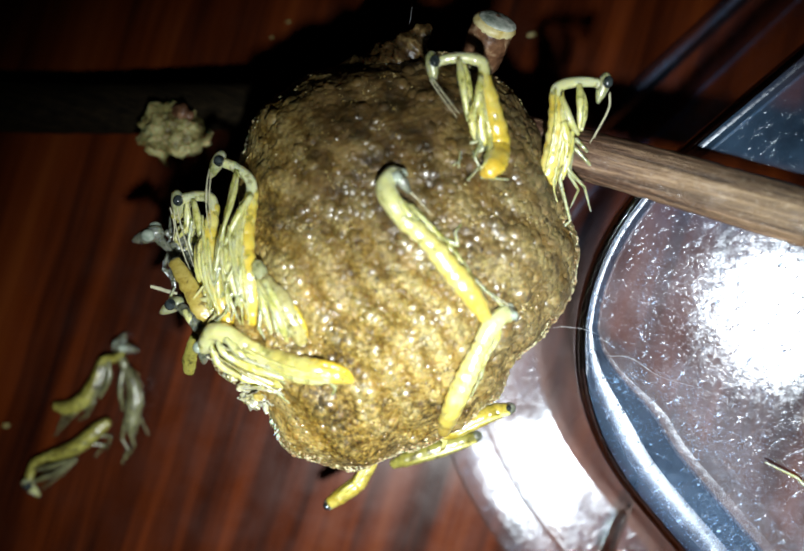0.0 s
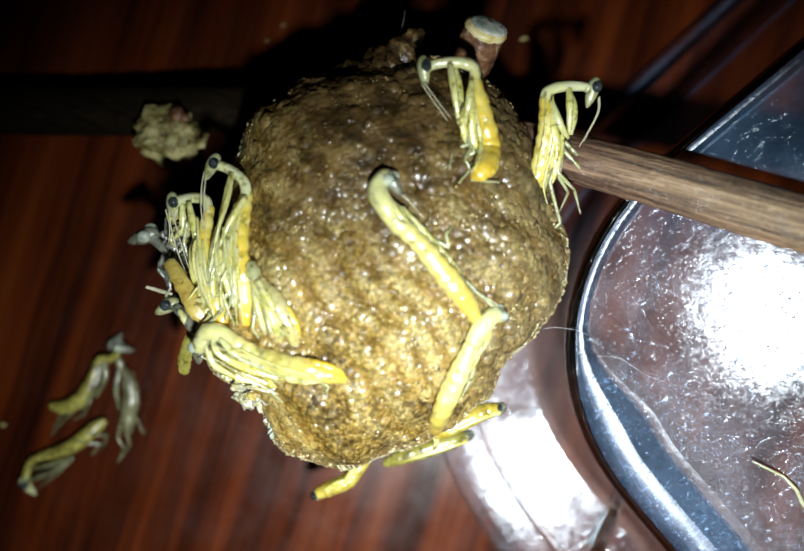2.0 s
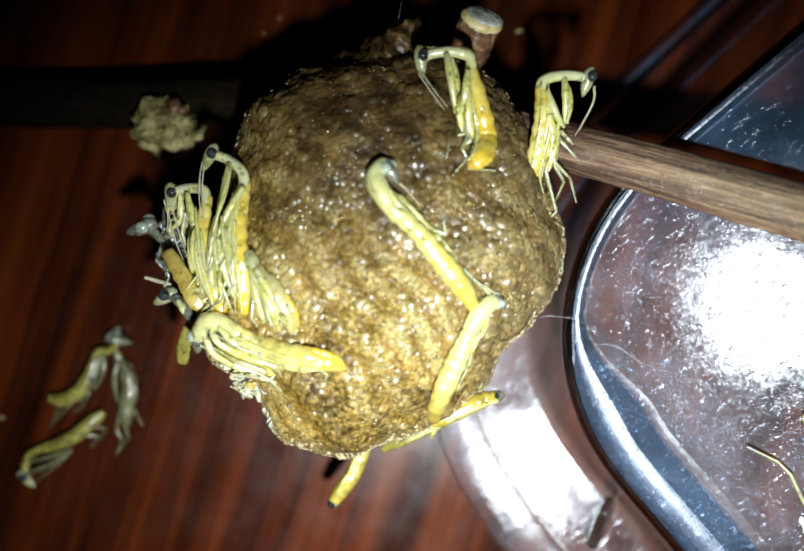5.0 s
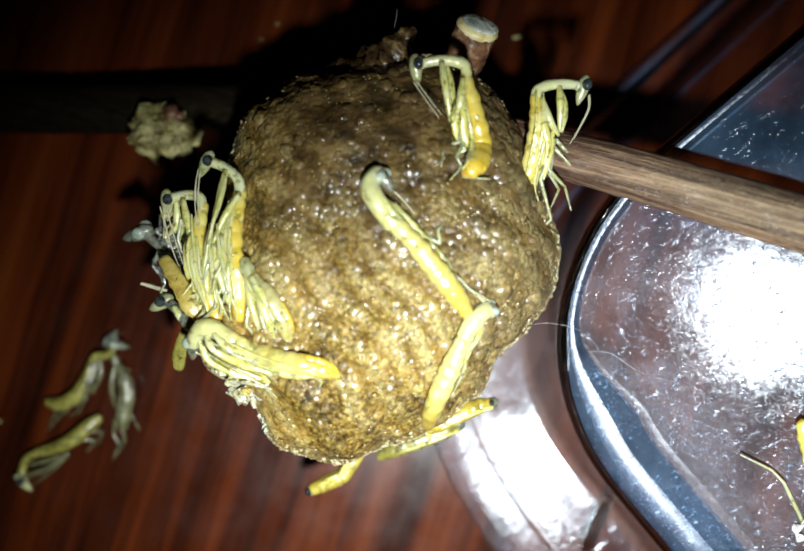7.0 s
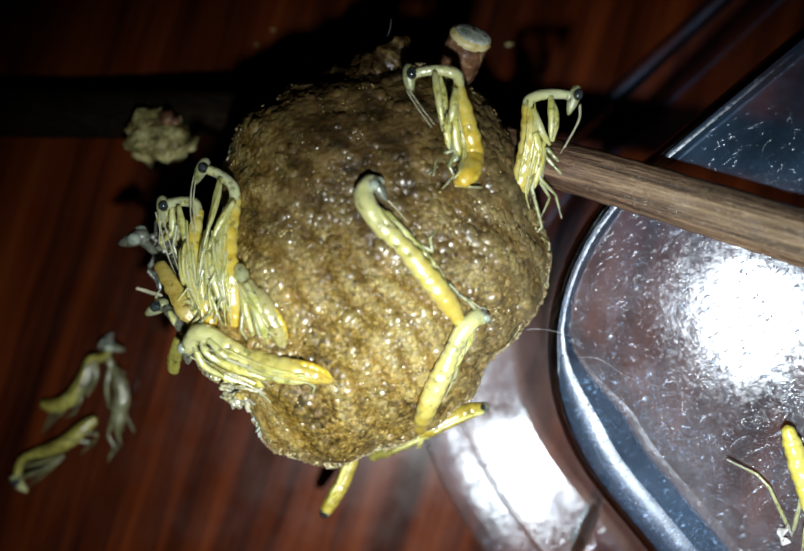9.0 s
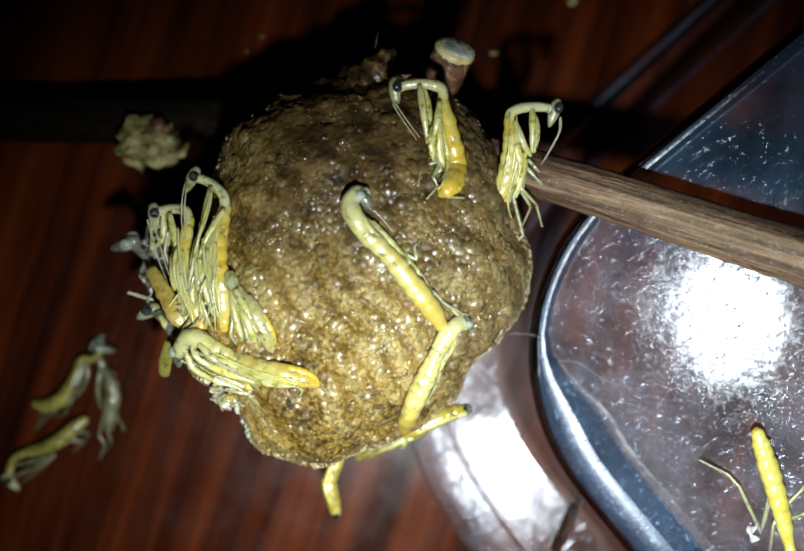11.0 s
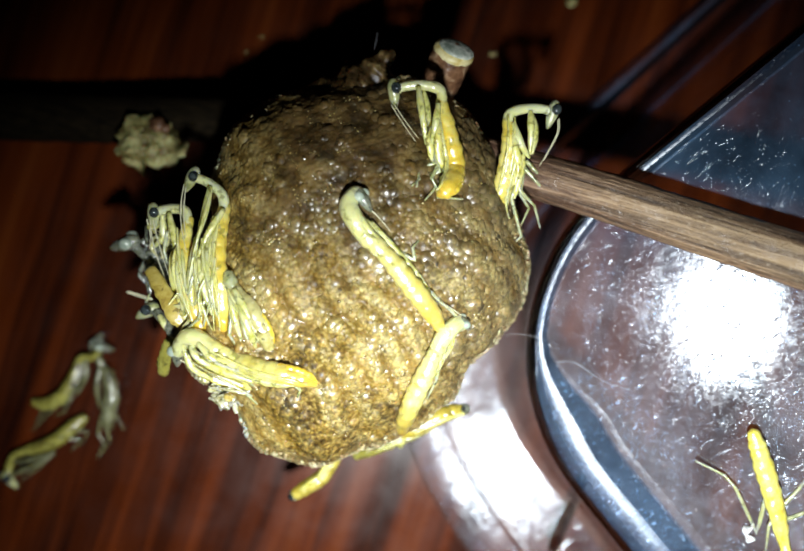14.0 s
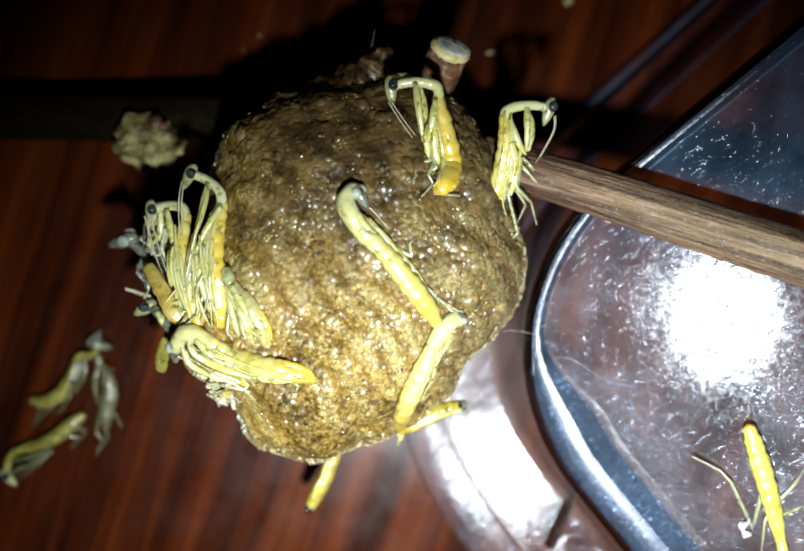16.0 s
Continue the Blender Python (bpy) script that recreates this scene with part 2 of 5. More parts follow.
def bark():
    n = Net("weathered_bark")
    v = n.mapped((0.04, 1, 1), (0, -21, -19))
    grain = n.noise(2500, 5, 0.7, v)
    wide = n.noise(420, 4, 0.6, v)
    spots = n.noise(800, 4, 0.6)
    tone = n.calc("ADD", n.calc("MULTIPLY", grain, 0.55), n.calc("ADD", n.calc("MULTIPLY", wide, 0.42), n.calc("MULTIPLY", spots, 0.05)))
    colour = n.ramp(tone, [(0.39, (0.03, 0.018, 0.010)), (0.46, (0.14, 0.092, 0.053)), (0.55, (0.33, 0.23, 0.13)), (0.65, (0.62, 0.50, 0.32))])
    colour = n.mix(n.grey(n.noise(330, 3, 0.6, v), 0.42, 0.58, 0.0, 0.7), colour, n.ramp(grain, [(0.4, (0.05, 0.018, 0.008)), (0.6, (0.30, 0.145, 0.07))]))
    colour = n.mix(n.grey(n.noise(3400, 3, 0.6), 0.57, 0.66, 0.0, 0.3), colour, (0.46, 0.38, 0.28))
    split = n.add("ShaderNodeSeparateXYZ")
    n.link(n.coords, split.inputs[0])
    # left end darkened: its dimness is put into the bark colour
    dim_end = n.grey(n.calc("ADD", n.calc("MULTIPLY", split.outputs[0], 100.0), n.calc("MULTIPLY", n.noise(200, 3), 0.8)), -2.0, -0.9, 1.0, 0.0)
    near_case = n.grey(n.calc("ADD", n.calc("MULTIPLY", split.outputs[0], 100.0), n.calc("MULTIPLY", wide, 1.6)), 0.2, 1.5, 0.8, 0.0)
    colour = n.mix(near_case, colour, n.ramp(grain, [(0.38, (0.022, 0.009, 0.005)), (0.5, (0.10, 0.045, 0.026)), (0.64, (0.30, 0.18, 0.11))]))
    colour = n.mix(dim_end, colour, n.ramp(grain, [(0.4, (0.005, 0.0035, 0.0015)), (0.62, (0.018, 0.012, 0.005))]))
    n.set(base=colour, rough=n.grey(dim_end, 0.0, 1.0, 0.5, 0.8), spec=n.grey(dim_end, 0.0, 1.0, 0.45, 0.1), normal=n.bump(n.noise(2600, 3, 0.6), 0.5, 0.0002, n.bump(grain, 0.7, 0.0004)), coat=n.calc("MULTIPLY", n.grey(n.noise(900, 3), 0.5, 0.65, 0.0, 0.8), n.calc("SUBTRACT", 1.0, dim_end)), coat_rough=0.25,
          coat_normal=n.bump(n.noise(3000, 3, 0.6), 0.8, 0.0003))
    return n.mat


def plain(name, stops, scale, rough=0.5, bump=0.3, **more):
    n = Net(name)
    f = n.noise(scale, 5, 0.6)
    n.set(base=n.ramp(f, stops), rough=rough, normal=n.bump(f, bump, 0.3 / scale), **more)
    return n.mat


def clear_plastic(name, haze, gloss_rough, shine, tint=(0.95, 0.96, 0.98), rough_pits=0.3, grime=0.05, far_haze=0.1, haze_tone=(0.74, 0.55, 0.50)):
    """Thin clear sheet: light passes, a Fresnel share is mirrored at both faces, scratches and dust scatter a little;
    the pink haze also stands in for the brightly lit table beneath.
    """
    n = Net(name)
    n.tree.nodes.remove(n.bsdf)
    pits = n.calc("MULTIPLY", n.grey(n.noise(5200, 2, 0.6), 0.62, 0.75, 0.0, 1.0), n.grey(n.noise(260, 3, 0.6), 0.45, 0.6, 0.0, 1.0))
    strokes = n.noise(3800, 3, 0.6, n.mapped((0.14, 1, 1), (0, 0, 40)))
    specks = n.cells(1900)
    patches = n.noise(170, 4, 0.65)
    bump = n.bump(n.noise(5600, 3, 0.6), 0.07, 0.00005, n.bump(pits, rough_pits, 0.00016, n.bump(n.grey(strokes, 0.6, 0.8), 0.3, 0.0001, n.bump(n.noise(200, 3), 0.13, 0.0005))))
    clear, gloss, milk = n.add("ShaderNodeBsdfTransparent"), n.add("ShaderNodeBsdfAnisotropic"), n.add("ShaderNodeBsdfDiffuse")
    clear.inputs[0].default_value = (*tint, 1)
    gloss.distribution = "BECKMANN"
    gloss.inputs["Color"].default_value = (0.86, 0.93, 1.0, 1)
    n.link(n.grey(n.noise(2600, 4, 0.7), 0.36, 0.64, gloss_rough * 0.85, gloss_rough * 1.15), gloss.inputs["Roughness"])
    n.link(bump, gloss.inputs["Normal"])
    split = n.add("ShaderNodeSeparateXYZ")
    n.link(n.coords, split.inputs[0])
    far_end = n.grey(n.calc("ADD", n.calc("MULTIPLY", split.outputs[1], 100.0), n.calc("MULTIPLY", n.noise(160, 4, 0.6), 0.8)), 0.3, 1.1, 0.0, 1.0)
    # dust scatter, whose pink near tone also paints in the lit table's brightness
    n.link(n.mix(far_end, haze_tone, (0.22, 0.42, 0.70)), milk.inputs[0])
    spark = n.add("ShaderNodeBsdfAnisotropic")
    spark.distribution = "BECKMANN"
    spark.inputs["Color"].default_value = (0.48, 0.70, 1.0, 1)
    spark.inputs["Roughness"].default_value = 0.38
    n.link(n.bump(n.noise(9500, 2, 0.6), 0.8, 0.00009), spark.inputs["Normal"])
    fres = n.add("ShaderNodeFresnel")
    fres.inputs[0].default_value = 1.5
    dust = n.calc("MULTIPLY", n.grey(specks, 0.04, 0.13, 1.0, 0.0), n.grey(patches, 0.42, 0.60, 0.0, 1.0))
    amount = n.calc("ADD", n.calc("MULTIPLY", dust, 0.55), n.calc("MULTIPLY", n.grey(patches, 0.35, 0.7, 0.3, 1.0), n.calc("ADD", n.calc("MULTIPLY", far_end, far_haze), haze)))
    m1, m2, m3 = n.add("ShaderNodeMixShader"), n.add("ShaderNodeMixShader"), n.add("ShaderNodeMixShader")
    n.link(amount, m1.inputs[0]), n.link(clear.outputs[0], m1.inputs[1]), n.link(milk.outputs[0], m1.inputs[2])
    n.link(n.calc("MINIMUM", n.calc("MULTIPLY", fres.outputs[0], shine), 1.0), m2.inputs[0]), n.link(m1.outputs[0], m2.inputs[1]), n.link(gloss.outputs[0], m2.inputs[2])
    glitter = n.calc("ADD", n.calc("MULTIPLY", n.grey(n.noise(8500, 3, 0.7), 0.60, 0.68), n.grey(n.noise(330, 4, 0.65), 0.44, 0.58, 0.12, 1.0)), n.calc("MULTIPLY", n.grey(strokes, 0.64, 0.74, 0.07, 0.8), n.grey(patches, 0.38, 0.58, 0.45, 1.3)))
    n.link(n.calc("MULTIPLY", n.calc("MINIMUM", glitter, 1.0), n.calc("MULTIPLY", n.calc("SUBTRACT", 1.0, n.calc("MULTIPLY", far_end, 0.97)), grime)), m3.inputs[0]), n.link(m2.outputs[0], m3.inputs[1]), n.link(spark.outputs[0], m3.inputs[2])
    n.link(m3.outputs[0], n.out.inputs[0])
    return n.mat


def thick_plastic(name="bent_dark_plastic", tint=(0.78, 0.82, 0.86)):
    n = Net(name)
    n.set(base=tint, rough=0.06, trans=1.0, ior=1.49, normal=n.bump(n.noise(500, 3), 0.15, 0.0003))
    return n.mat


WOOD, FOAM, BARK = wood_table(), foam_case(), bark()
BEAD = foam_case("wet_foam_skin", True)
LIDSKIN = skin("golden_yellow_skin", (0.82, 0.76, 0.20), (0.76, 0.66, 0.10), (0.50, 0.40, 0.04), 0.5, 0.36, flecks=0.15)
BACK = skin("orange_back_skin", (0.80, 0.60, 0.07), (0.74, 0.50, 0.04), (0.52, 0.32, 0.02), flecks=0.3)
YELLOW = skin("yellow_skin", (0.56, 0.47, 0.10), (0.44, 0.34, 0.04), (0.24, 0.19, 0.02), flecks=0.4)
HEADSKIN = skin("translucent_head_skin", (0.74, 0.77, 0.46), (0.60, 0.63, 0.30), (0.34, 0.37, 0.16), 0.6, 0.22, 0.35)
FRESH = skin("fresh_translucent_skin", (0.56, 0.52, 0.24), (0.42, 0.37, 0.12), (0.18, 0.15, 0.04), 0.5, 0.2)
SHRED = skin("clear_shred", (0.88, 0.86, 0.58), (0.72, 0.67, 0.32), (0.30, 0.25, 0.07), 0.5, 0.2, 0.25)
PALE = skin("pale_green_skin", (0.86, 0.81, 0.32), (0.74, 0.67, 0.17), (0.32, 0.28, 0.03), 0.6, 0.24)
GLASSY = skin("glassy_limb", (0.84, 0.83, 0.40), (0.74, 0.72, 0.24), (0.42, 0.43, 0.09), 0.6, 0.2, 0.12)
GREYSKIN = skin("grey_translucent_skin", (0.40, 0.43, 0.34), (0.26, 0.28, 0.20), (0.10, 0.11, 0.07), 0.4, 0.2, 0.4)
# darkened skins: the dimness on the table and under the case is painted in
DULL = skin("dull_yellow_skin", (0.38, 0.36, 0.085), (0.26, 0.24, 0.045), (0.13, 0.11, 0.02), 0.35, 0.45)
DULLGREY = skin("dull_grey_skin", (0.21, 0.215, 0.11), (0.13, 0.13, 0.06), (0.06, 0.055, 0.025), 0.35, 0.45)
HUSK = skin("dry_golden_husk", (0.62, 0.50, 0.14), (0.48, 0.36, 0.07), (0.28, 0.18, 0.04), 0.25, 0.4)
ARCHED = skin_along("arched_body_skin", [(0.0, (0.70, 0.43, 0.03)), (0.3, (0.80, 0.55, 0.055)), (0.5, (0.80, 0.69, 0.17)), (0.7, (0.76, 0.75, 0.31)), (1.0, (0.74, 0.78, 0.46))], 8.5)
GOLDEN = skin_along("golden_body_skin", [(0.0, (0.74, 0.50, 0.04)), (0.5, (0.80, 0.61, 0.08)), (0.8, (0.78, 0.60, 0.09)), (1.0, (0.76, 0.65, 0.15))], 8.5)
LYING = skin_along("lying_body_skin", [(0.0, (0.64, 0.46, 0.07)), (0.3, (0.68, 0.56, 0.12)), (0.65, (0.70, 0.65, 0.23)), (1.0, (0.60, 0.62, 0.32))], 10.5, 0.55)
EYE = eye_skin("dark_grey_eye", (0.012, 0.016, 0.017), (0.05, 0.065, 0.065))
PALE_EYE = eye_skin("grey_green_eye", (0.24, 0.30, 0.24), (0.46, 0.52, 0.42))
BLACK_EYE = eye_skin("black_eye", (0.006, 0.008, 0.008), (0.025, 0.03, 0.03))
BUBBLE = wet_bubbles()
CRUMB = plain("pale_foam", [(0.35, (0.08, 0.055, 0.012)), (0.47, (0.26, 0.23, 0.08)), (0.68, (0.58, 0.54, 0.25))], 620, 0.5, 0.8, sub=0.2, sub_scale=0.0005)
FLAP = plain("dark_foam", [(0.36, (0.014, 0.008, 0.003)), (0.52, (0.055, 0.032, 0.011)), (0.68, (0.26, 0.18, 0.07))], 900, 0.25, 0.8, sub=0.15, sub_scale=0.0004)
RIM = plain("dry_froth", [(0.35, (0.17, 0.11, 0.045)), (0.5, (0.42, 0.33, 0.17)), (0.66, (0.74, 0.65, 0.42))], 800, 0.35, 0.4, sub=0.2, sub_scale=0.0004)
CUTWOOD = plain("cream_cut_wood", [(0.35, (0.62, 0.46, 0.12)), (0.6, (0.86, 0.78, 0.42))], 1100, 0.4, 0.4)
CUTGREY = plain("grey_green_pith", [(0.35, (0.20, 0.25, 0.20)), (0.5, (0.50, 0.55, 0.46)), (0.66, (0.84, 0.84, 0.74))], 1300, 0.22, 0.7)
STUBBARK = plain("red_brown_bark", [(0.35, (0.05, 0.02, 0.01)), (0.55, (0.22, 0.11, 0.055)), (0.66, (0.5, 0.34, 0.2))], 1000, 0.35, 0.5)
FIBRE = plain("pale_fibre", [(0.3, (0.5, 0.48, 0.3)), (0.7, (0.75, 0.72, 0.5))], 2000, 0.4, 0.2)
FROTH = plain("white_froth", [(0.35, (0.45, 0.43, 0.32)), (0.6, (0.88, 0.88, 0.82))], 1400, 0.2, 0.5, sub=0.4, sub_scale=0.0005)
LINT = plain("grey_lint", [(0.3, (0.45, 0.45, 0.45)), (0.7, (0.7, 0.7, 0.7))], 2000, 0.6, 0.2)
SHEET = clear_plastic("scratched_clear_sheet", 0.12, 0.20, 1.15, rough_pits=0.06, grime=0.45, far_haze=0.02)
FLANGE = clear_plastic("clear_flange_sheet", 0.07, 0.2, 1.25, grime=0.3, far_haze=-0.05)
WALL = clear_plastic("clear_wall_sheet", 0.22, 0.25, 0.2, (0.90, 0.90, 0.93), 0.1, 0.04)
# dark blue tint stands in for the shadow band inside the rim
FILLET = clear_plastic("shadow_tinted_plastic", 0.10, 0.2, 0.22, (0.30, 0.40, 0.58), 0.3, 0.45, 0.0, (0.12, 0.24, 0.46))
ROLLED = clear_plastic("rolled_clear_edge", 0.05, 0.3, 1.1)
CREASE = clear_plastic("speckled_crease", 0.04, 0.33, 1.25, (0.6, 0.66, 0.75), 1.0, 0.7, 0.0)
# dark tints put the unlit look of refracting plastic into the colour
BEND = thick_plastic(tint=(0.20, 0.19, 0.18))
SMOKY = thick_plastic("smoky_plastic", (0.30, 0.24, 0.20))


# ---- building helpers; geometry is written in millimetres
def part(name, bm, material, parent=None, label="", smooth=True):
    """One mesh object from a bmesh, under a thing or a part."""
    bmesh.ops.recalc_face_normals(bm, faces=bm.faces)
    data = bpy.data.meshes.new(name)
    bm.to_mesh(data)
    bm.free()
    data.materials.append(material)
    if smooth:
        data.polygons.foreach_set("use_smooth", [True] * len(data.polygons))
    ob = new(name, data)
    ob.parent = parent
    if label:
        ob["label"] = label
    return ob


def box(x0, y0, z0, x1, y1, z1):
    bm = bmesh.new()
    bmesh.ops.create_cube(bm, size=1)
    for v in bm.verts:
        v.co = Vector(((x0 + x1) / 2 + v.co.x * (x1 - x0), (y0 + y1) / 2 + v.co.y * (y1 - y0), (z0 + z1) / 2 + v.co.z * (z1 - z0)))
    return bm


def glide(points, steps, smooth=True):
    """A curve through the points."""
    pts = [Vector(p) for p in points]
    if not smooth:
        out = []
        for a, b in zip(pts, pts[1:]):
            out += [a.lerp(b, i / steps) for i in range(steps)]
        return out + [pts[-1]]
    pts = [pts[0] * 2 - pts[1]] + pts + [pts[-1] * 2 - pts[-2]]
    out = []
    for i in range(1, len(pts) - 2):
        a, b, c, d = pts[i - 1:i + 3]
        for k in range(steps):
            u = k / steps
            out.append(0.5 * ((2 * b) + (c - a) * u + (2 * a - 5 * b + 4 * c - d) * u * u + (3 * b - a - 3 * c + d) * u ** 3))
    return out + [pts[-2]]


def blend(values, u):
    """The value at u (0 to 1) along evenly spaced values."""
    k = min(max(u, 0), 1) * (len(values) - 1)
    i = min(int(k), len(values) - 2)
    f = k - i
    f = f * f * (3 - 2 * f)
    return values[i] * (1 - f) + values[i + 1] * f


def tube(bm, points, radii, sides=12, steps=8, smooth=True, rings=0, depth=0.08, flat=1.0, rough=0.0, origin=(0, 0, 0)):
    """A closed, round-ended tube along a curve; rings: how many belts it has, as on an abdomen; flat: its height to its width."""
    path = glide(points, steps, smooth)
    total = len(path) - 1
    o = Vector(origin)
    side = None
    rows = []
    for i, p in enumerate(path):
        way = (path[min(i + 1, total)] - path[max(i - 1, 0)]).normalized()
        if side is None:
            side = way.cross(Vector((0.11, 0.07, 1))).normalized()
        side = (side - way * side.dot(way)).normalized()
        up = side.cross(way)
        u = i / total
        r = blend(radii, u)
        if rings:
            r *= 1 + depth * (abs(math.sin(math.pi * rings * u)) - 0.6)
        row = []
        for k in range(sides):
            a = 2 * math.pi * k / sides
            q = p + (side * math.cos(a) + up * math.sin(a) * flat) * r
            if rough:
                q += (q - p) * rough * noise.noise(q * 1.7) + (q - p) * rough * 0.5 * noise.noise(q * 5)
            row.append(bm.verts.new((q - o) * MM))
        rows.append(row)
    for a, b in zip(rows, rows[1:]):
        for k in range(sides):
            bm.faces.new((a[k], a[(k + 1) % sides], b[(k + 1) % sides], b[k]))
    for row, p, q, r in ((rows[0], path[0], path[1], radii[0]), (rows[-1], path[-1], path[-2], radii[-1])):
        tip = bm.verts.new((p + (p - q).normalized() * r * 0.6 - o) * MM)
        for k in range(sides):
            bm.faces.new((row[k], row[(k + 1) % sides], tip))
    return bm


def ball(bm, centre, axes, sizes, origin=(0, 0, 0), taper=0.0, segments=16):
    """An ellipsoid with three axes; taper narrows it along its third axis."""
    made = bmesh.ops.create_uvsphere(bm, u_segments=segments, v_segments=segments * 2 // 3, radius=1)["verts"]
    a, b, c = axes
    for v in made:
        k = 1 - taper * (v.co.z + 1) / 2
        q = Vector(centre) - Vector(origin) + a * v.co.x * sizes[0] * k + b * v.co.y * sizes[1] * k + c * v.co.z * sizes[2]
        v.co = q * MM
    return bm


def thing(name, base, label, category, group=""):
    ob = new(name)
    ob.empty_display_size = 0.002
    ob.location = Vector(base) * MM
    return tagged(ob, label, category, group)


# ---- the table top
bm = box(-0.15, -0.11, -0.022, 0.15, 0.11, 0.0)
bmesh.ops.bevel(bm, geom=bm.edges[:], offset=0.002, segments=3, affect="EDGES")
tagged(part("table_top", bm, WOOD, smooth=False), "dark reddish-brown polished wooden table top with streaky grain", "table", kind="structure")


# ---- the clear plastic lid: a raised, sloping panel with a rounded corner, a bent rim and a flange lying on the table
LID_CORNER, LID_SIDE, LID_ROUND = Vector((6.4, -3.1)), 78.0, 16.0


def lid_ring(grow, count=16):
    """The lid's outline in its own axes, grown outward by so many millimetres."""
    r, out = LID_ROUND + grow, []
    for cx, cy, a0 in ((LID_ROUND, LID_ROUND, 180), (LID_SIDE - LID_ROUND, LID_ROUND, 270), (LID_SIDE - LID_ROUND, LID_SIDE - LID_ROUND, 0), (LID_ROUND, LID_SIDE - LID_ROUND, 90)):
        for k in range(count + 1):
            a = radians(a0 + 90 * k / count)
            out.append((cx + r * math.cos(a), cy + r * math.sin(a)))
    full = []
    for i, p in enumerate(out):
        full.append(p)
        q = out[(i + 1) % len(out)]
        if i % (count + 1) == count:
            full += [(p[0] + (q[0] - p[0]) * k / 24, p[1] + (q[1] - p[1]) * k / 24) for k in range(1, 24)]
    return full


def lid_inner(grow):
    """The outline drawn inward; the bend, tinted for a shadow band, is narrow along the far side and widens towards the
    near side.
    """
    out = []
    for p, q in zip(lid_ring(0.0), lid_ring(grow)):
        y = (LID_CORNER + LID_AXES @ Vector(p)).y
        w = min(max((-3.0 - y) / 9.0, 0.0), 1.0)
        w = 0.22 + 0.78 * w * w * (3 - 2 * w) if grow < -0.2 else 1.0
        if grow > 1.1:  # the flange is narrower along the far side
            w = 1 - (0.32 if grow < 7.5 else 0.5) * min(max(1 - p[0] / LID_ROUND, 0.0), 1.0) * min(p[1] / LID_ROUND, 1.0)
        out.append((p[0] + (q[0] - p[0]) * w, p[1] + (q[1] - p[1]) * w))
    return out


def lid_height(x, y):
    """The panel's height: it rises from the rounded corner, then levels out."""
    q = LID_CORNER + LID_AXES @ Vector((x, y))
    rise = 0.447 * (q.x - 13.5) + 0.08 * (q.y + 3.0) + 0.08 * math.log(1 + math.exp((q.y + 5.0) / 2.0))
    return 12.0 + rise - math.log(1 + math.exp((rise - 10.5) * 1.2)) / 1.2


def flange_height(x, y):
    """The flange lifts off the table away from the rounded corner."""
    x = min(max(x - 5.0, 0.0), 22.0)
    return 0.55 + 0.186 * x + 0.002 * min(max(y, -8.0), 20.0) + 0.0008 * max(x - 5.0, 0.0) ** 2


LID_AXES = Matrix([[math.cos(radians(-50.4)), math.cos(radians(42.7))], [math.sin(radians(-50.4)), math.sin(radians(42.7))]])  # its two sides


def lid_point(p, z):
    q = LID_CORNER + LID_AXES @ Vector(p)
    return Vector((q.x, q.y, z)) * MM


def lid_strip(profile, closed=False):
    """A strip all round the lid; profile: outward growth and height, as a share of the panel's height or in millimetres over the table."""
    bm = bmesh.new()
    rows = []
    for grow, share, lift in profile:
        rows.append([])
        for p in lid_inner(grow):
            near = min(max((-3.0 - (LID_CORNER + LID_AXES @ Vector(p)).y) / 9.0, 0.0), 1.0) if grow < -0.2 else 1.0
            rows[-1].append(bm.verts.new(lid_point(p, lid_height(*p) * share + flange_height(p[0], p[1]) * (1 - share) + lift * (0.12 + 0.88 * near))))
    pairs = list(zip(rows, rows[1:])) + ([(rows[-1], rows[0])] if closed else [])
    for a, b in pairs:
        for k in range(len(a)):
            bm.faces.new((a[k], a[(k + 1) % len(a)], b[(k + 1) % len(a)], b[k]))
    return bm


lid = thing("plastic_lid", (0, 0, 0), "clear scratched plastic container lid lying on the table", "plastic lid")
bm = bmesh.new()
ring = [Vector(p) for p in lid_inner(-3.9)]
middle = Vector((LID_SIDE / 2, LID_SIDE / 2))
loops = []
for k in range(56):
    f = 1 - (k / 56) ** 0.9
    loops.append([bm.verts.new(lid_point(q, lid_height(*q))) for q in (middle + (p - middle) * f for p in ring)])
for a, b in zip(loops, loops[1:]):
    for k in range(len(a)):
        bm.faces.new((a[k], a[(k + 1) % len(a)], b[(k + 1) % len(a)], b[k]))
bm.faces.new(loops[-1])
part("panel", bm, SHEET, lid, "clear flat panel with fine scratches and dust")
part("rim", lid_strip([(-3.9, 1, 0.0), (-3.0, 1, 0.005), (-2.2, 1, 0.03), (-1.7, 1, 0.08), (-1.2, 1, 0.18), (-0.8, 1, 0.26), (-0.4, 1, 0.27), (-0.1, 1, 0.15)]), FILLET, lid, "rounded bent plastic rim, tinted dark blue for its shadow band")
# crease is an added strip, shaped to catch the lamp as a streak
part("crease", lid_strip([(-2.2, 1, 0.05), (-1.95, 1, 0.14), (-1.65, 1, 0.22), (-1.35, 1, 0.27), (-1.05, 1, 0.285), (-0.85, 1, 0.27)]), CREASE, lid, "raised speckled strip inside the rim, shaped to catch the lamp")
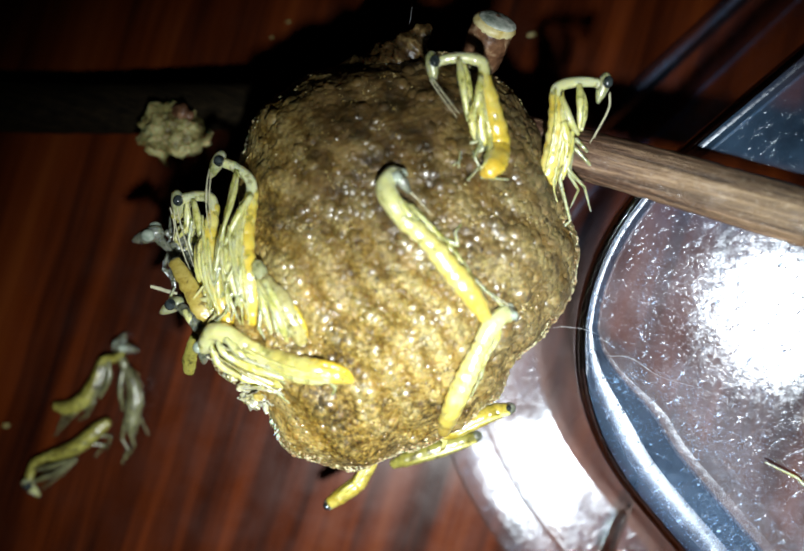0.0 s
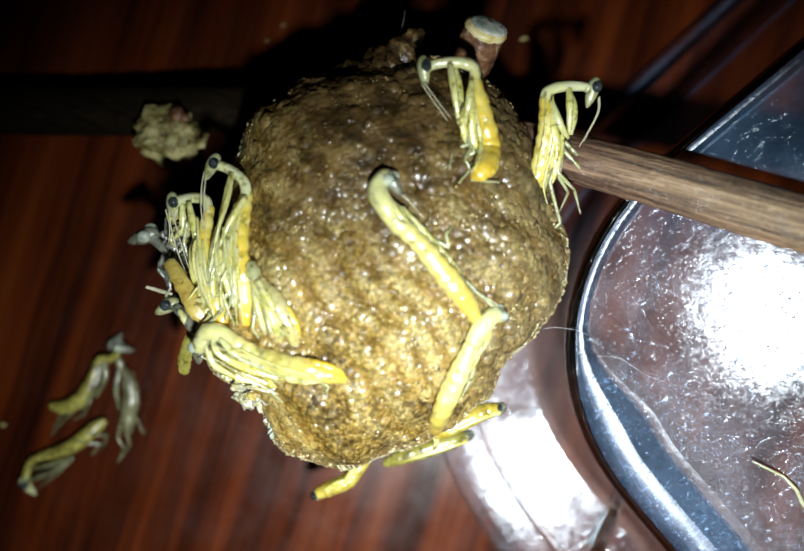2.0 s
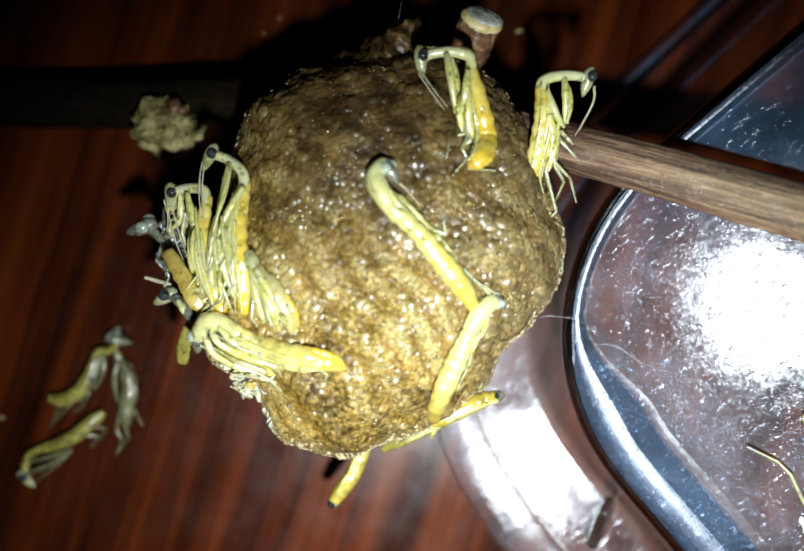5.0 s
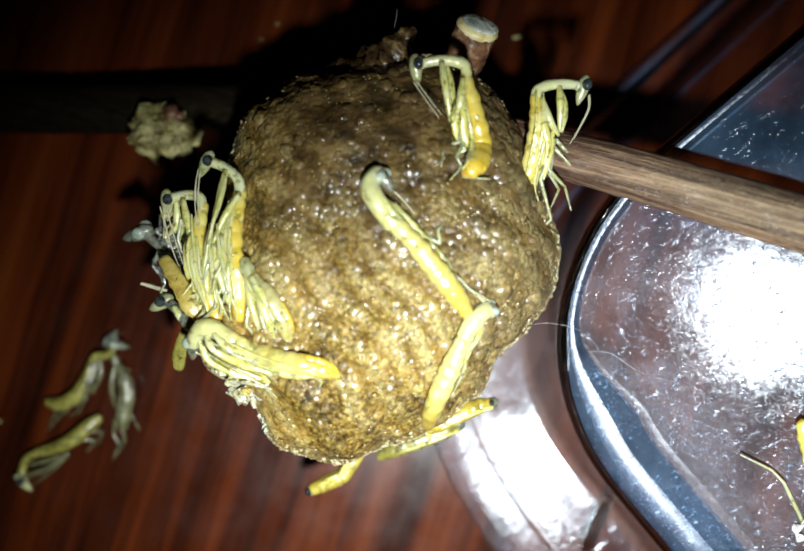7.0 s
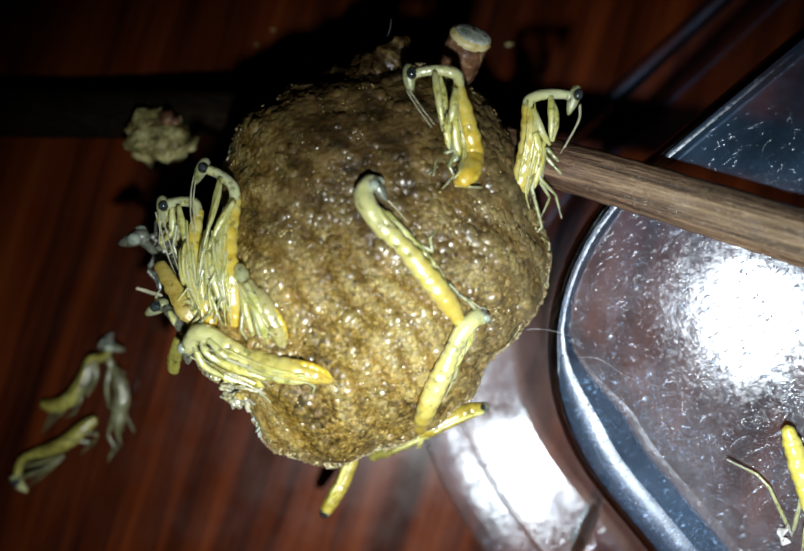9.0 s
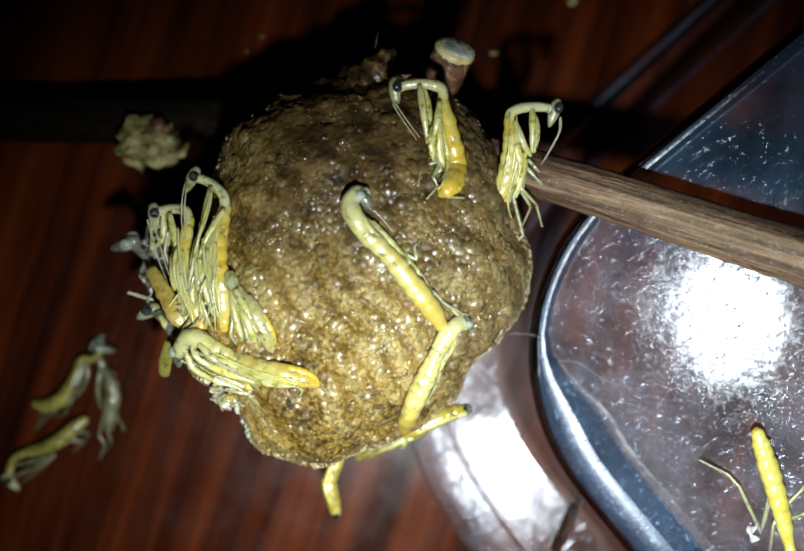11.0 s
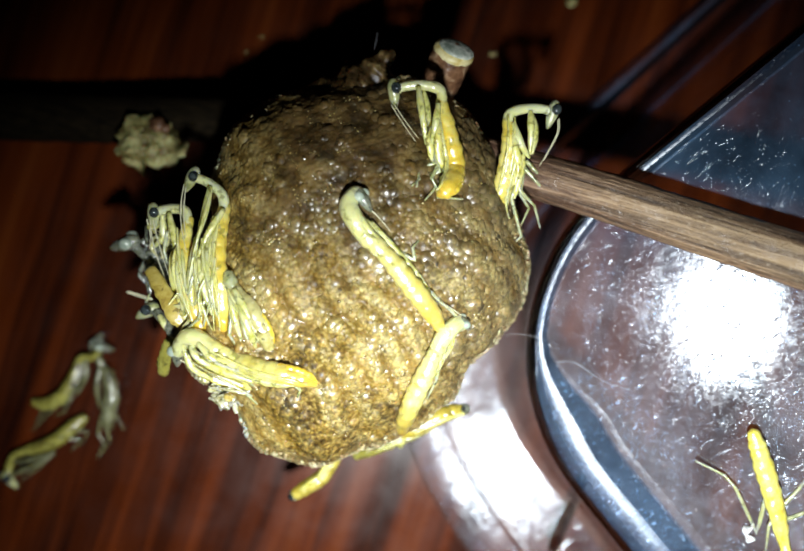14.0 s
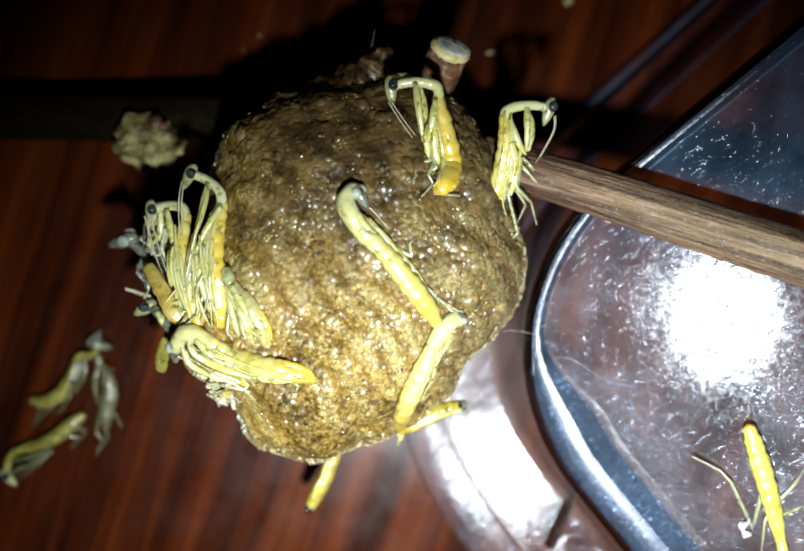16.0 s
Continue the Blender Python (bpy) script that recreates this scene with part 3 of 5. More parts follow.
# added strip, for the bright line edging the dark band
part("bright_edge_strip", lid_strip([(-4.5, 1, 0.005), (-4.3, 1, 0.018), (-4.1, 1, 0.026), (-3.9, 1, 0.018), (-3.7, 1, 0.006)]), ROLLED, lid, "thin added strip giving a bright line round the panel")
bead = [(-0.1, 1, 0.15), (0.25, 1, 0.0), (0.45, 1, -0.4), (0.4, 1, -1.1), (0.1, 1, -1.0), (-0.05, 1, -0.4)]
part("rim_bead", lid_strip(bead, True), BEND, lid, "thick plastic bead along the rim, tinted dark")
part("side_wall", lid_strip([(0.4, 1, -1.1), (0.6, 0.8, 0), (0.8, 0.4, 0), (1.0, 0, 0.7), (1.25, 0, 0.25), (1.7, 0, 0.05)]), WALL, lid, "clear steep side wall")
part("flange", lid_strip([(1.7, 0, 0.05), (2.5, 0, 0.0), (3.6, 0, 0.0), (5.0, 0, 0.0), (6.5, 0, 0.0)]), FLANGE, lid, "flat clear flange")
part("flange_ridge", lid_strip([(6.5, 0, 0.0), (6.65, 0, 0.025), (6.85, 0, 0.035), (7.05, 0, 0.015), (7.2, 0, -0.03)]), ROLLED, lid, "raised ridge near the edge of the flange")
part("flange_lip", lid_strip([(7.2, 0, -0.03), (7.6, 0, -0.04), (8.4, 0, -0.05), (9.6, 0, -0.07), (10.7, 0, -0.12), (10.9, 0, -0.25), (10.95, 0, -0.4)]), FLANGE, lid, "thin clear lip of the flange")
# added rib: smoky plastic paints in the dark line across the flange
bm = bmesh.new()
tube(bm, [(19.34, -16.85, 2.90), (18.39, -18.62, 3.30), (17.25, -20.54, 3.80), (16.19, -22.60, 4.40)], [0.2, 0.5, 0.55, 0.55], 12, 8)
part("rib", bm, SMOKY, lid, "thin added smoky rib for the dark line across the flange")


# ---- the twig
twig = thing("twig", (14.40, 7.64, 14.00), "weathered brown twig carrying the egg case, propped on the plastic lid", "twig")
bm = bmesh.new()
base = (14.40, 7.64, 14.00)
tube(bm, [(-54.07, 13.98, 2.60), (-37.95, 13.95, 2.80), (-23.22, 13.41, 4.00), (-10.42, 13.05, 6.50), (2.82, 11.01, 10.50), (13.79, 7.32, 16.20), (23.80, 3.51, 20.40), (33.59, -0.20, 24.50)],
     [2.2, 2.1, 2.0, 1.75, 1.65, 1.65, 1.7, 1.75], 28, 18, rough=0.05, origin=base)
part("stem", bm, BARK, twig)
stub_base, stub_end = Vector((4.9, 13.9, 12.60)), Vector((6.05, 16.45, 15.30))
bm = bmesh.new()
tube(bm, [stub_base, stub_base.lerp(stub_end, 0.5), stub_end], [1.3, 1.38, 1.45], 20, 8, rough=0.14, origin=base)
stub = part("side_shoot", bm, STUBBARK, twig, "short cut side shoot with red-brown bark")
axis = (stub_end - stub_base).normalized()
across = axis.cross(Vector((0, 0, 1))).normalized()
lift = across.cross(axis)
bm = bmesh.new()
ball(bm, stub_end + axis * 0.1, (across, lift, axis), (1.52, 1.46, 0.62), base)
part("cut_face", bm, CUTWOOD, stub, "cream-coloured torn wood at the cut")
bm = bmesh.new()
ball(bm, stub_end + axis * 0.50 + lift * 0.12 + across * 0.1, (across, lift, axis), (1.32, 1.15, 0.28), base)
part("pith", bm, CUTGREY, stub, "grey-green glossy pith of the cut end")


# ---- the egg case
CASE_OUTLINE = [11.97, 11.6, 11.97, 12.7, 13.5, 13.87, 13.5, 13.36, 13.7, 14.0, 13.1, 12.0, 12.2, 13.7, 15.1, 14.2, 15.9, 15.6, 13.9, 12.85, 12.0, 10.84, 11.2, 12.0]
CASE_CENTRE = Vector((0.2, 1.7, 11.5))


def case_reach(a):
    """How far the case bulges in the direction a (radians)."""
    k = (math.degrees(a) % 360) / 15
    i, f = int(k), k - int(k)
    f = f * f * (3 - 2 * f)
    return CASE_OUTLINE[i % 24] * (1 - f) + CASE_OUTLINE[(i + 1) % 24] * f


def ripple(p):
    """The layers of froth, from -1 in a groove to 1 on a ridge."""
    bend = 0.55 * math.sin(0.5 * p.x + 0.2 * p.y) + 0.45 * math.sin(0.62 * p.y - 0.4 * p.x + 1.0)
    return math.sin((0.74 * p.x + 0.66 * p.y + 0.02 * max(p.y - 4.0, 0.0) ** 2 + bend) * 2 * math.pi / 1.9)


def case_relief(p):
    """Ridges, lumps and froth on the case, in millimetres."""
    ridge = 1 - (0.5 - 0.5 * ripple(p)) ** 2
    lumps = noise.noise(p * 0.32) * 0.30 + noise.noise(p * 0.75 + Vector((7, 3, 1))) * 0.12
    froth = noise.noise(p * 1.7) * 0.07 + noise.noise(p * 3.6) * 0.07 + noise.noise(p * 7.0) * 0.05
    low = min(max((5.0 - p.y) / 8.0, 0.12), 1.0) * min(max((6.0 - p.x) / 8.0, 0.2), 1.0) * min(max((p.y + 11.0) / 5.0, 0.2), 1.0)
    return 0.40 * low * ridge * (0.35 + abs(noise.noise(p * 0.25 + Vector((2, 9, 4)))) * 1.6) + lumps + froth


def case_place(d):
    """The point of the case's skin in the direction d, from the middle of its base."""
    a, c = math.atan2(d.y, d.x), d.z
    share = math.sqrt(max(0.0, 1 - c * c)) ** 0.83
    under = 1.0 if c > 0 else 0.86 + 0.14 * math.sqrt(max(0.0, 1 - c * c))
    reach = case_reach(a) * share * under
    p = Vector((reach * math.cos(a), reach * math.sin(a), (9.0 if c > 0 else 11.0) * math.copysign(abs(c) ** 0.92, c)))
    out = Vector((p.x / 150, p.y / 150, p.z / 90)).normalized()
    return p + out * case_relief(p + CASE_CENTRE) + Vector((0, 0, 10.9)), out


case = thing("egg_case", (CASE_CENTRE.x, CASE_CENTRE.y, 0.6), "tan-brown frothy mantis egg case, wet and glossy, round the twig", "egg case")
bm = bmesh.new()
bmesh.ops.create_icosphere(bm, subdivisions=8, radius=1)
for v in bm.verts:
    v.co = case_place(v.co.normalized())[0] * MM
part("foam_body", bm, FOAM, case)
# wet froth bubbles standing out of the foam, in clusters along the ridges
rnd = random.Random(14)
unit = bmesh.new()
bmesh.ops.create_icosphere(unit, subdivisions=2, radius=1)
unit.verts.ensure_lookup_table()
shape = [v.co.copy() for v in unit.verts]
sides = [[v.index for v in f.verts] for f in unit.faces]
unit.free()


def froth_mesh(name, spots, material, label, uneven):
    """Small round pieces in one mesh; spots: place, way out, size and how deep each one sits."""
    points, faces = [], []
    for at, out, size, sunk in spots:
        first, seed = len(points), Vector((rnd.uniform(0, 90), 0, 0))
        c = at - out * size * sunk
        points += [(c + q * size * (1 + uneven * noise.noise(q * 1.6 + seed))) * MM for q in shape]
        faces += [[k + first for k in f] for f in sides]
    mesh = bpy.data.meshes.new(name)
    mesh.from_pydata(points, [], faces)
    mesh.polygons.foreach_set("use_smooth", [True] * len(faces))
    mesh.materials.append(material)
    ob = new(name, mesh)
    ob.parent = case
    return tagged(ob, label, kind="stuff")


spots = []
while len(spots) < 3000:
    d = Vector((rnd.gauss(0, 0.6), rnd.gauss(0, 0.6), 1)).normalized()
    at, out = case_place(d)
    p = at + CASE_CENTRE
    crowd = 0.3 + 0.7 * ripple(p) + 1.5 * noise.noise(p * 0.4 + Vector((5, 1, 8))) + 1.3 * noise.noise(p * 1.3)
    crowd -= max(0.0, 1.6 - 0.22 * (p - Vector((-1.0, 10.2, 18.1))).length)
    if rnd.random() < 0.03 + 0.97 * min(max(crowd - 0.4, 0.0), 1.0):
        spots.append((at, out, (0.035 + 0.15 * rnd.random() ** 3.2) * min(1.0, max(0.5, 1.0 - 0.1 * (p.y - 2.0))), rnd.uniform(0.3, 0.8)))
froth_mesh("froth", spots, BUBBLE, "tiny wet bubbles in the foam", 0.12)
# larger wet beads, sunk so that only their glossy caps stand out
spots = []
while len(spots) < 4000:
    at, out = case_place(Vector((rnd.gauss(0, 0.6), rnd.gauss(0, 0.6), 1)).normalized())
    p = at + CASE_CENTRE
    crowd = 0.25 + 0.35 * ripple(p) + 1.6 * noise.noise(p * 0.35 + Vector((15, 4, 8))) + 1.4 * noise.noise(p * 1.1 + Vector((1, 6, 2)))
    crowd += 0.06 * p.x - 0.03 * p.y + 0.7 * math.exp(-((p.x - 2.0) ** 2 + (p.y - 0.5) ** 2) / 18.0) - max(0.0, 1.4 - 0.2 * (p - Vector((-1.0, 10.2, 18.1))).length)
    if rnd.random() < 0.04 + 0.96 * min(max(crowd - 0.3, 0.0), 1.0):
        spots.append((at, out, 0.18 + 0.75 * rnd.random() ** 2.0, rnd.uniform(0.72, 0.97)))
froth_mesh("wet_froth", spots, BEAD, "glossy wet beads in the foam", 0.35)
# dry crumbs of froth round the rim of the case
spots = []
for _ in range(4500):
    a, c = rnd.uniform(0, 2 * math.pi), rnd.gauss(0.16, 0.13)
    spots.append((*case_place(Vector((math.cos(a), math.sin(a), c)).normalized()), 0.035 + 0.13 * rnd.random() ** 2.2, 0.3))
froth_mesh("crumbly_rim", spots, RIM, "pale dry froth crumbs round the rim", 0.55)
base = (CASE_CENTRE.x, CASE_CENTRE.y, 0.6)
bm = bmesh.new()
tube(bm, [(-1.32, 12.47, 14.40), (-0.39, 13.88, 14.90), (0.55, 15.08, 15.20), (1.29, 15.93, 15.30), (1.83, 16.47, 15.30)], [1.5, 1.55, 1.05, 0.62, 0.28], 20, 12, flat=0.6, rough=0.55, origin=base)
part("flap", bm, FLAP, case, "torn pointed flap of dried foam")
bm = bmesh.new()
tube(bm, [(-5.41, 13.97, 13.00), (-3.23, 13.98, 14.00), (-1.15, 14.30, 14.60), (1.08, 14.19, 14.40)], [0.2, 0.75, 1.1, 0.8], 14, 12, flat=0.5, rough=0.5, origin=base)
part("ridge", bm, FLAP, case, "thin torn ridge of dried foam")

# the loose crumb of foam on the twig
crumb = thing("foam_crumb", (-17.30, 11.15, 6.00), "pale crumbly piece of foam beside the twig", "foam crumb")
base = (-17.30, 11.15, 6.00)
bm = bmesh.new()
bmesh.ops.create_icosphere(bm, subdivisions=5, radius=1)
for v in bm.verts:
    p = v.co.normalized()
    r = 1 + 0.35 * noise.noise(p * 1.3 + Vector((3, 1, 2))) + 0.2 * noise.noise(p * 3.1) + 0.14 * noise.noise(p * 8) + 0.09 * noise.noise(p * 17)
    v.co = Vector((p.x * 2.15 * r, p.y * 1.85 * r, p.z * 1.9 * r + 1.0)) * MM
part("lump", bm, CRUMB, crumb)
bm = bmesh.new()
tube(bm, [(-17.0, 12.35, 8.30), (-16.35, 12.25, 8.60), (-15.8, 11.85, 8.30)], [0.4, 0.55, 0.4], 10, 8, flat=0.5, rough=0.5, origin=base)
part("core", bm, STUBBARK, crumb, "golden-brown core")
bm = bmesh.new()
tube(bm, [(-19.16, 10.11, 7.00), (-18.46, 9.39, 6.60), (-18.31, 8.60, 5.50)], [0.8, 0.45, 0.15], 10, 8, rough=0.4, origin=base)
part("shred", bm, CRUMB, crumb, "thin shred of foam")


# ---- the hatchlings
def hatchling(label, abdomen, neck, head, mouth, fore=(), legs=(), feelers=(), webs=(), web_girth=0.25, back=None, strands=0, girth=0.78, tones=None, eyes=None, head_size=1.0, neck_girth=0.32, side_hint=None, tail=0.6, belts=0.12, group="hatchlings on the egg case"):
    """A young mantis: abdomen and neck are curves from tail to head; limbs are jointed lines."""
    body_tone, front_tone, limb_tone = tones or (GOLDEN, ARCHED, GLASSY)
    base = Vector(abdomen[0])
    ob = thing("mantis_hatchling", base, label, "mantis hatchling", group)
    o = tuple(base)
    if len(abdomen) > 1:
        bm = bmesh.new()
        tube(bm, abdomen, [girth * tail, girth * (0.55 + tail * 0.55), girth * 0.98, girth * 0.92, girth * 0.76, max(girth * 0.52, neck_girth * 1.02)], 18, 16, rings=10, depth=belts, flat=0.9, rough=0.07, origin=o)
        part("abdomen", bm, body_tone, ob, "yellow ringed abdomen")
    if back:
        out = Vector(back).normalized()
        bm = bmesh.new()
        tube(bm, [Vector(p) + out * girth * k for p, k in zip(glide(abdomen, 4)[:11:2], (0.30, 0.60, 0.68, 0.66, 0.55, 0.35))], [girth * k for k in (0.22, 0.34, 0.38, 0.36, 0.28, 0.12)], 12, 10, rings=9, depth=0.14, origin=o)
        part("back", bm, BACK, ob, "orange ridged back")
        rnd = random.Random(int(abs(base.x * 100)))
        line = glide(abdomen, 6)
        bm = bmesh.new()
        tube(bm, [Vector(p) - out * girth * k for p, k in zip(line[4:-2:4], (0.3, 0.55, 0.65, 0.6, 0.35))], [girth * k for k in (0.3, 0.62, 0.7, 0.62, 0.35)], 14, 12, flat=0.8, rough=0.22, origin=o)
        part("belly", bm, PALE, ob, "milky wrinkled belly under the folded limbs")
        for k in range(strands):
            a, b = sorted((rnd.uniform(0.0, 0.45), rnd.uniform(0.6, 1.0)))
            lean, swing = rnd.uniform(-0.1, 0.9), rnd.uniform(-0.4, 0.4)
            pts = [line[round((b + (a - b) * i / 4) * (len(line) - 1))] - out * girth * (lean + swing * math.sin(i * 0.8)) + Vector((0, 0, girth * (0.95 - 0.35 * abs(lean)))) for i in range(5)]
            bm = bmesh.new()
            tube(bm, pts, [0.06, 0.11, 0.12, 0.09, 0.05], 8, 6, rough=0.2, origin=o)
            part("folded_limb", bm, GLASSY if k % 2 else PALE, ob, "thin pale limb folded along the body")
    if neck:
        bm = bmesh.new()
        reach = list(neck) + ([Vector(neck[-1]).lerp(Vector(head), 0.7)] if head else [])
        tube(bm, reach, [max(girth * 0.5, neck_girth), neck_girth * 1.12, neck_girth, neck_girth * 0.92], 14, 12, rough=0.06, origin=o)
        part("thorax", bm, front_tone, ob, "pale bent thorax")
    if head:
        h, m = Vector(head), Vector(mouth)
        down = (m - h).normalized()
        back = Vector((neck or abdomen)[-1]) - h
        front = -(back - down * back.dot(down))
        front = front.normalized() if front.length > 1e-4 else down.orthogonal().normalized()
        side = Vector(side_hint).normalized() if side_hint else down.cross(front).normalized()
        side = (side - down * side.dot(down)).normalized()
        front = side.cross(down)
        s = head_size
        bm = bmesh.new()
        ball(bm, h + down * 0.12 * s, (side, front, down), (0.58 * s, 0.54 * s, 1.02 * s), o, 0.5)
        skull = part("head", bm, HEADSKIN if eyes is not PALE_EYE else GREYSKIN, ob)
        for k in (-1, 1):
            bm = bmesh.new()
            ball(bm, h - down * 0.28 * s + front * 0.12 * s + side * 0.38 * s * k, (side, front, down), (0.31 * s, 0.34 * s, 0.38 * s), o)
            part("eye", bm, eyes or EYE, skull, "glossy dark eye")
        bm = bmesh.new()
        ball(bm, h + down * 0.92 * s, (side, front, down), (0.2 * s, 0.18 * s, 0.22 * s), o, 0.4, 10)
        part("jaw", bm, limb_tone, skull)
    for line in fore:
        bm = bmesh.new()
        tube(bm, line, [0.18, 0.26, 0.22, 0.12], 10, 7, smooth=len(line) < 4, rough=0.08, origin=o)
        part("foreleg", bm, limb_tone, ob, "pale folded foreleg")
    for line in webs:
        bm = bmesh.new()
        tube(bm, line, [web_girth * k for k in (0.4, 0.9, 1.0, 0.8, 0.35)], 10, 8, flat=0.55, rough=0.3, origin=o)
        part("folded_limb", bm, PALE, ob, "pale limb folded along the body")
    for line in legs:
        bm = bmesh.new()
        tube(bm, line, [0.16, 0.13, 0.10, 0.06], 8, 5, smooth=False, origin=o)
        part("leg", bm, HEADSKIN if limb_tone is GLASSY else limb_tone, ob, "thin pale leg")
    for line in feelers:
        bm = bmesh.new()
        tube(bm, line, [0.045, 0.035, 0.022], 6, 6, origin=o)
        part("antenna", bm, FIBRE, ob, "hair-thin antenna")
    return ob


# standing hatchling with its head bent over the top of the case
hatchling("pale yellow mantis hatchling standing upright, dark eye, on the egg case",
          [(4.76, 6.05, 20.32), (5.39, 6.47, 20.62), (5.96, 7.91, 19.20), (5.53, 10.05, 19.40), (4.92, 12.39, 19.30)],
          [(5.01, 12.08, 19.30), (4.86, 12.95, 19.30), (3.78, 13.29, 19.20), (2.45, 13.19, 19.00)], (1.86, 12.87, 18.90), (1.97, 11.79, 18.60),
          [[(3.44, 13.05, 19.60), (3.65, 11.44, 20.00), (4.00, 9.38, 19.60)], [(4.71, 11.88, 20.10), (4.52, 10.48, 20.20), (4.27, 9.08, 19.60)], [(3.78, 13.26, 18.40), (4.14, 11.47, 18.60), (4.46, 9.58, 18.60)]],
          [[(4.39, 9.27, 19.40), (4.58, 8.15, 19.60), (3.60, 7.87, 19.60), (3.36, 6.50, 20.39)], [(4.52, 8.92, 19.60), (4.87, 7.59, 19.80), (3.84, 7.32, 19.60), (3.05, 6.58, 20.42)],
           [(5.14, 7.84, 19.60), (5.32, 6.74, 20.20), (4.73, 5.94, 20.00), (6.45, 5.85, 19.53)], [(4.83, 8.15, 19.60), (4.33, 7.16, 20.00), (4.65, 6.57, 19.90), (3.90, 5.68, 20.40)]],
          [[(1.69, 11.93, 19.30), (2.41, 10.70, 19.90), (3.24, 9.46, 20.30)], [(1.85, 12.02, 19.30), (2.59, 10.82, 19.90), (3.42, 9.64, 20.30)]],
          [[(4.64, 11.32, 19.90), (4.71, 9.87, 20.20), (4.80, 8.56, 19.90), (5.14, 7.69, 19.60)], [(4.27, 10.46, 19.60), (4.19, 9.34, 19.80), (4.54, 8.34, 19.40), (4.90, 7.49, 18.90)]], girth=0.70, tail=0.42, side_hint=(0.1, 0.1, 1), back=(1, -0.1, 0), strands=3)
# hatchling by the twig, looking the other way
hatchling("pale yellow mantis hatchling arched upright beside the twig, dark eye",
          [(9.71, 4.41, 15.40), (9.29, 5.93, 16.20), (9.56, 7.76, 17.20), (9.69, 9.59, 17.80), (9.56, 11.51, 17.80)],
          [(9.60, 10.87, 17.80), (9.69, 11.77, 17.80), (10.76, 12.20, 17.60), (12.03, 12.25, 17.40)], (12.71, 12.02, 17.30), (12.43, 11.03, 17.10),
          [[(11.10, 11.99, 17.80), (11.12, 10.67, 18.00), (11.15, 9.15, 17.60)], [(9.90, 11.10, 18.20), (10.44, 9.67, 18.20), (11.09, 8.92, 17.60)], [(11.22, 12.19, 17.00), (11.61, 10.72, 17.00), (11.42, 9.26, 17.00)]],
          [[(10.73, 8.72, 17.30), (10.51, 6.77, 17.30), (11.67, 5.70, 16.80), (12.26, 4.23, 16.00)], [(10.66, 8.41, 17.20), (10.05, 6.16, 17.00), (10.93, 3.63, 16.00), (9.65, 2.27, 15.00)],
           [(10.85, 8.57, 17.20), (10.64, 6.49, 17.00), (11.37, 5.58, 16.40), (11.01, 4.49, 15.60)], [(10.98, 8.73, 17.20), (11.78, 7.96, 17.00), (12.56, 7.87, 16.50)], [(10.85, 8.25, 17.20), (11.94, 7.14, 17.00), (12.81, 6.73, 16.40)]],
          [[(13.07, 11.54, 17.40), (12.97, 10.48, 17.40), (11.89, 8.41, 17.20)], [(13.24, 11.70, 17.00), (13.18, 10.66, 17.00), (12.25, 8.81, 16.80)]],
          [[(9.90, 10.62, 18.20), (10.02, 9.47, 18.40), (10.36, 8.27, 18.00), (10.19, 7.05, 17.60)], [(10.72, 9.27, 17.80), (10.53, 8.15, 17.80), (10.39, 7.08, 17.40), (10.25, 6.16, 17.00)]], girth=0.70, side_hint=(0.1, 0.1, 1), back=(-1, 0.1, 0), strands=3)
# long hatchling lying over the middle of the case, head down in the froth
hatchling("bright yellow mantis hatchling lying flat across the egg case",
          [(5.09, -2.55, 19.60), (4.19, -1.17, 20.64), (2.88, 0.43, 21.22), (1.54, 2.06, 21.37), (0.05, 3.40, 21.27)],
          [(0.20, 3.25, 21.28), (-0.54, 4.30, 21.20), (-0.94, 5.21, 20.99), (-0.55, 5.93, 20.80)], (-0.04, 5.67, 20.96), (0.50, 4.84, 20.86),
          [[(0.50, 4.17, 20.92), (1.85, 2.67, 20.94), (3.37, 1.03, 20.70), (4.62, -0.63, 20.23)], [(-0.25, 4.61, 21.08), (0.80, 3.57, 20.96), (1.86, 2.54, 20.75)], [(-0.45, 4.88, 21.35), (0.35, 3.67, 21.56), (1.33, 2.80, 21.27)]],
          [[(2.25, 2.33, 20.72), (3.31, 1.85, 20.62), (3.16, 2.63, 20.61), (3.70, 3.32, 20.29)], [(4.30, -0.17, 20.40), (5.10, -0.88, 20.04), (6.32, -1.90, 18.94)], [(1.40, 2.98, 20.86), (3.06, 1.03, 20.74), (4.78, -0.63, 20.19), (5.62, -1.26, 19.55)]],
          [[(0.44, 5.02, 20.84), (1.05, 4.44, 20.70), (1.72, 3.67, 20.52)]], girth=0.70, eyes=PALE_EYE, head_size=0.9, neck_girth=0.58, tones=(LYING, LYING, GLASSY))
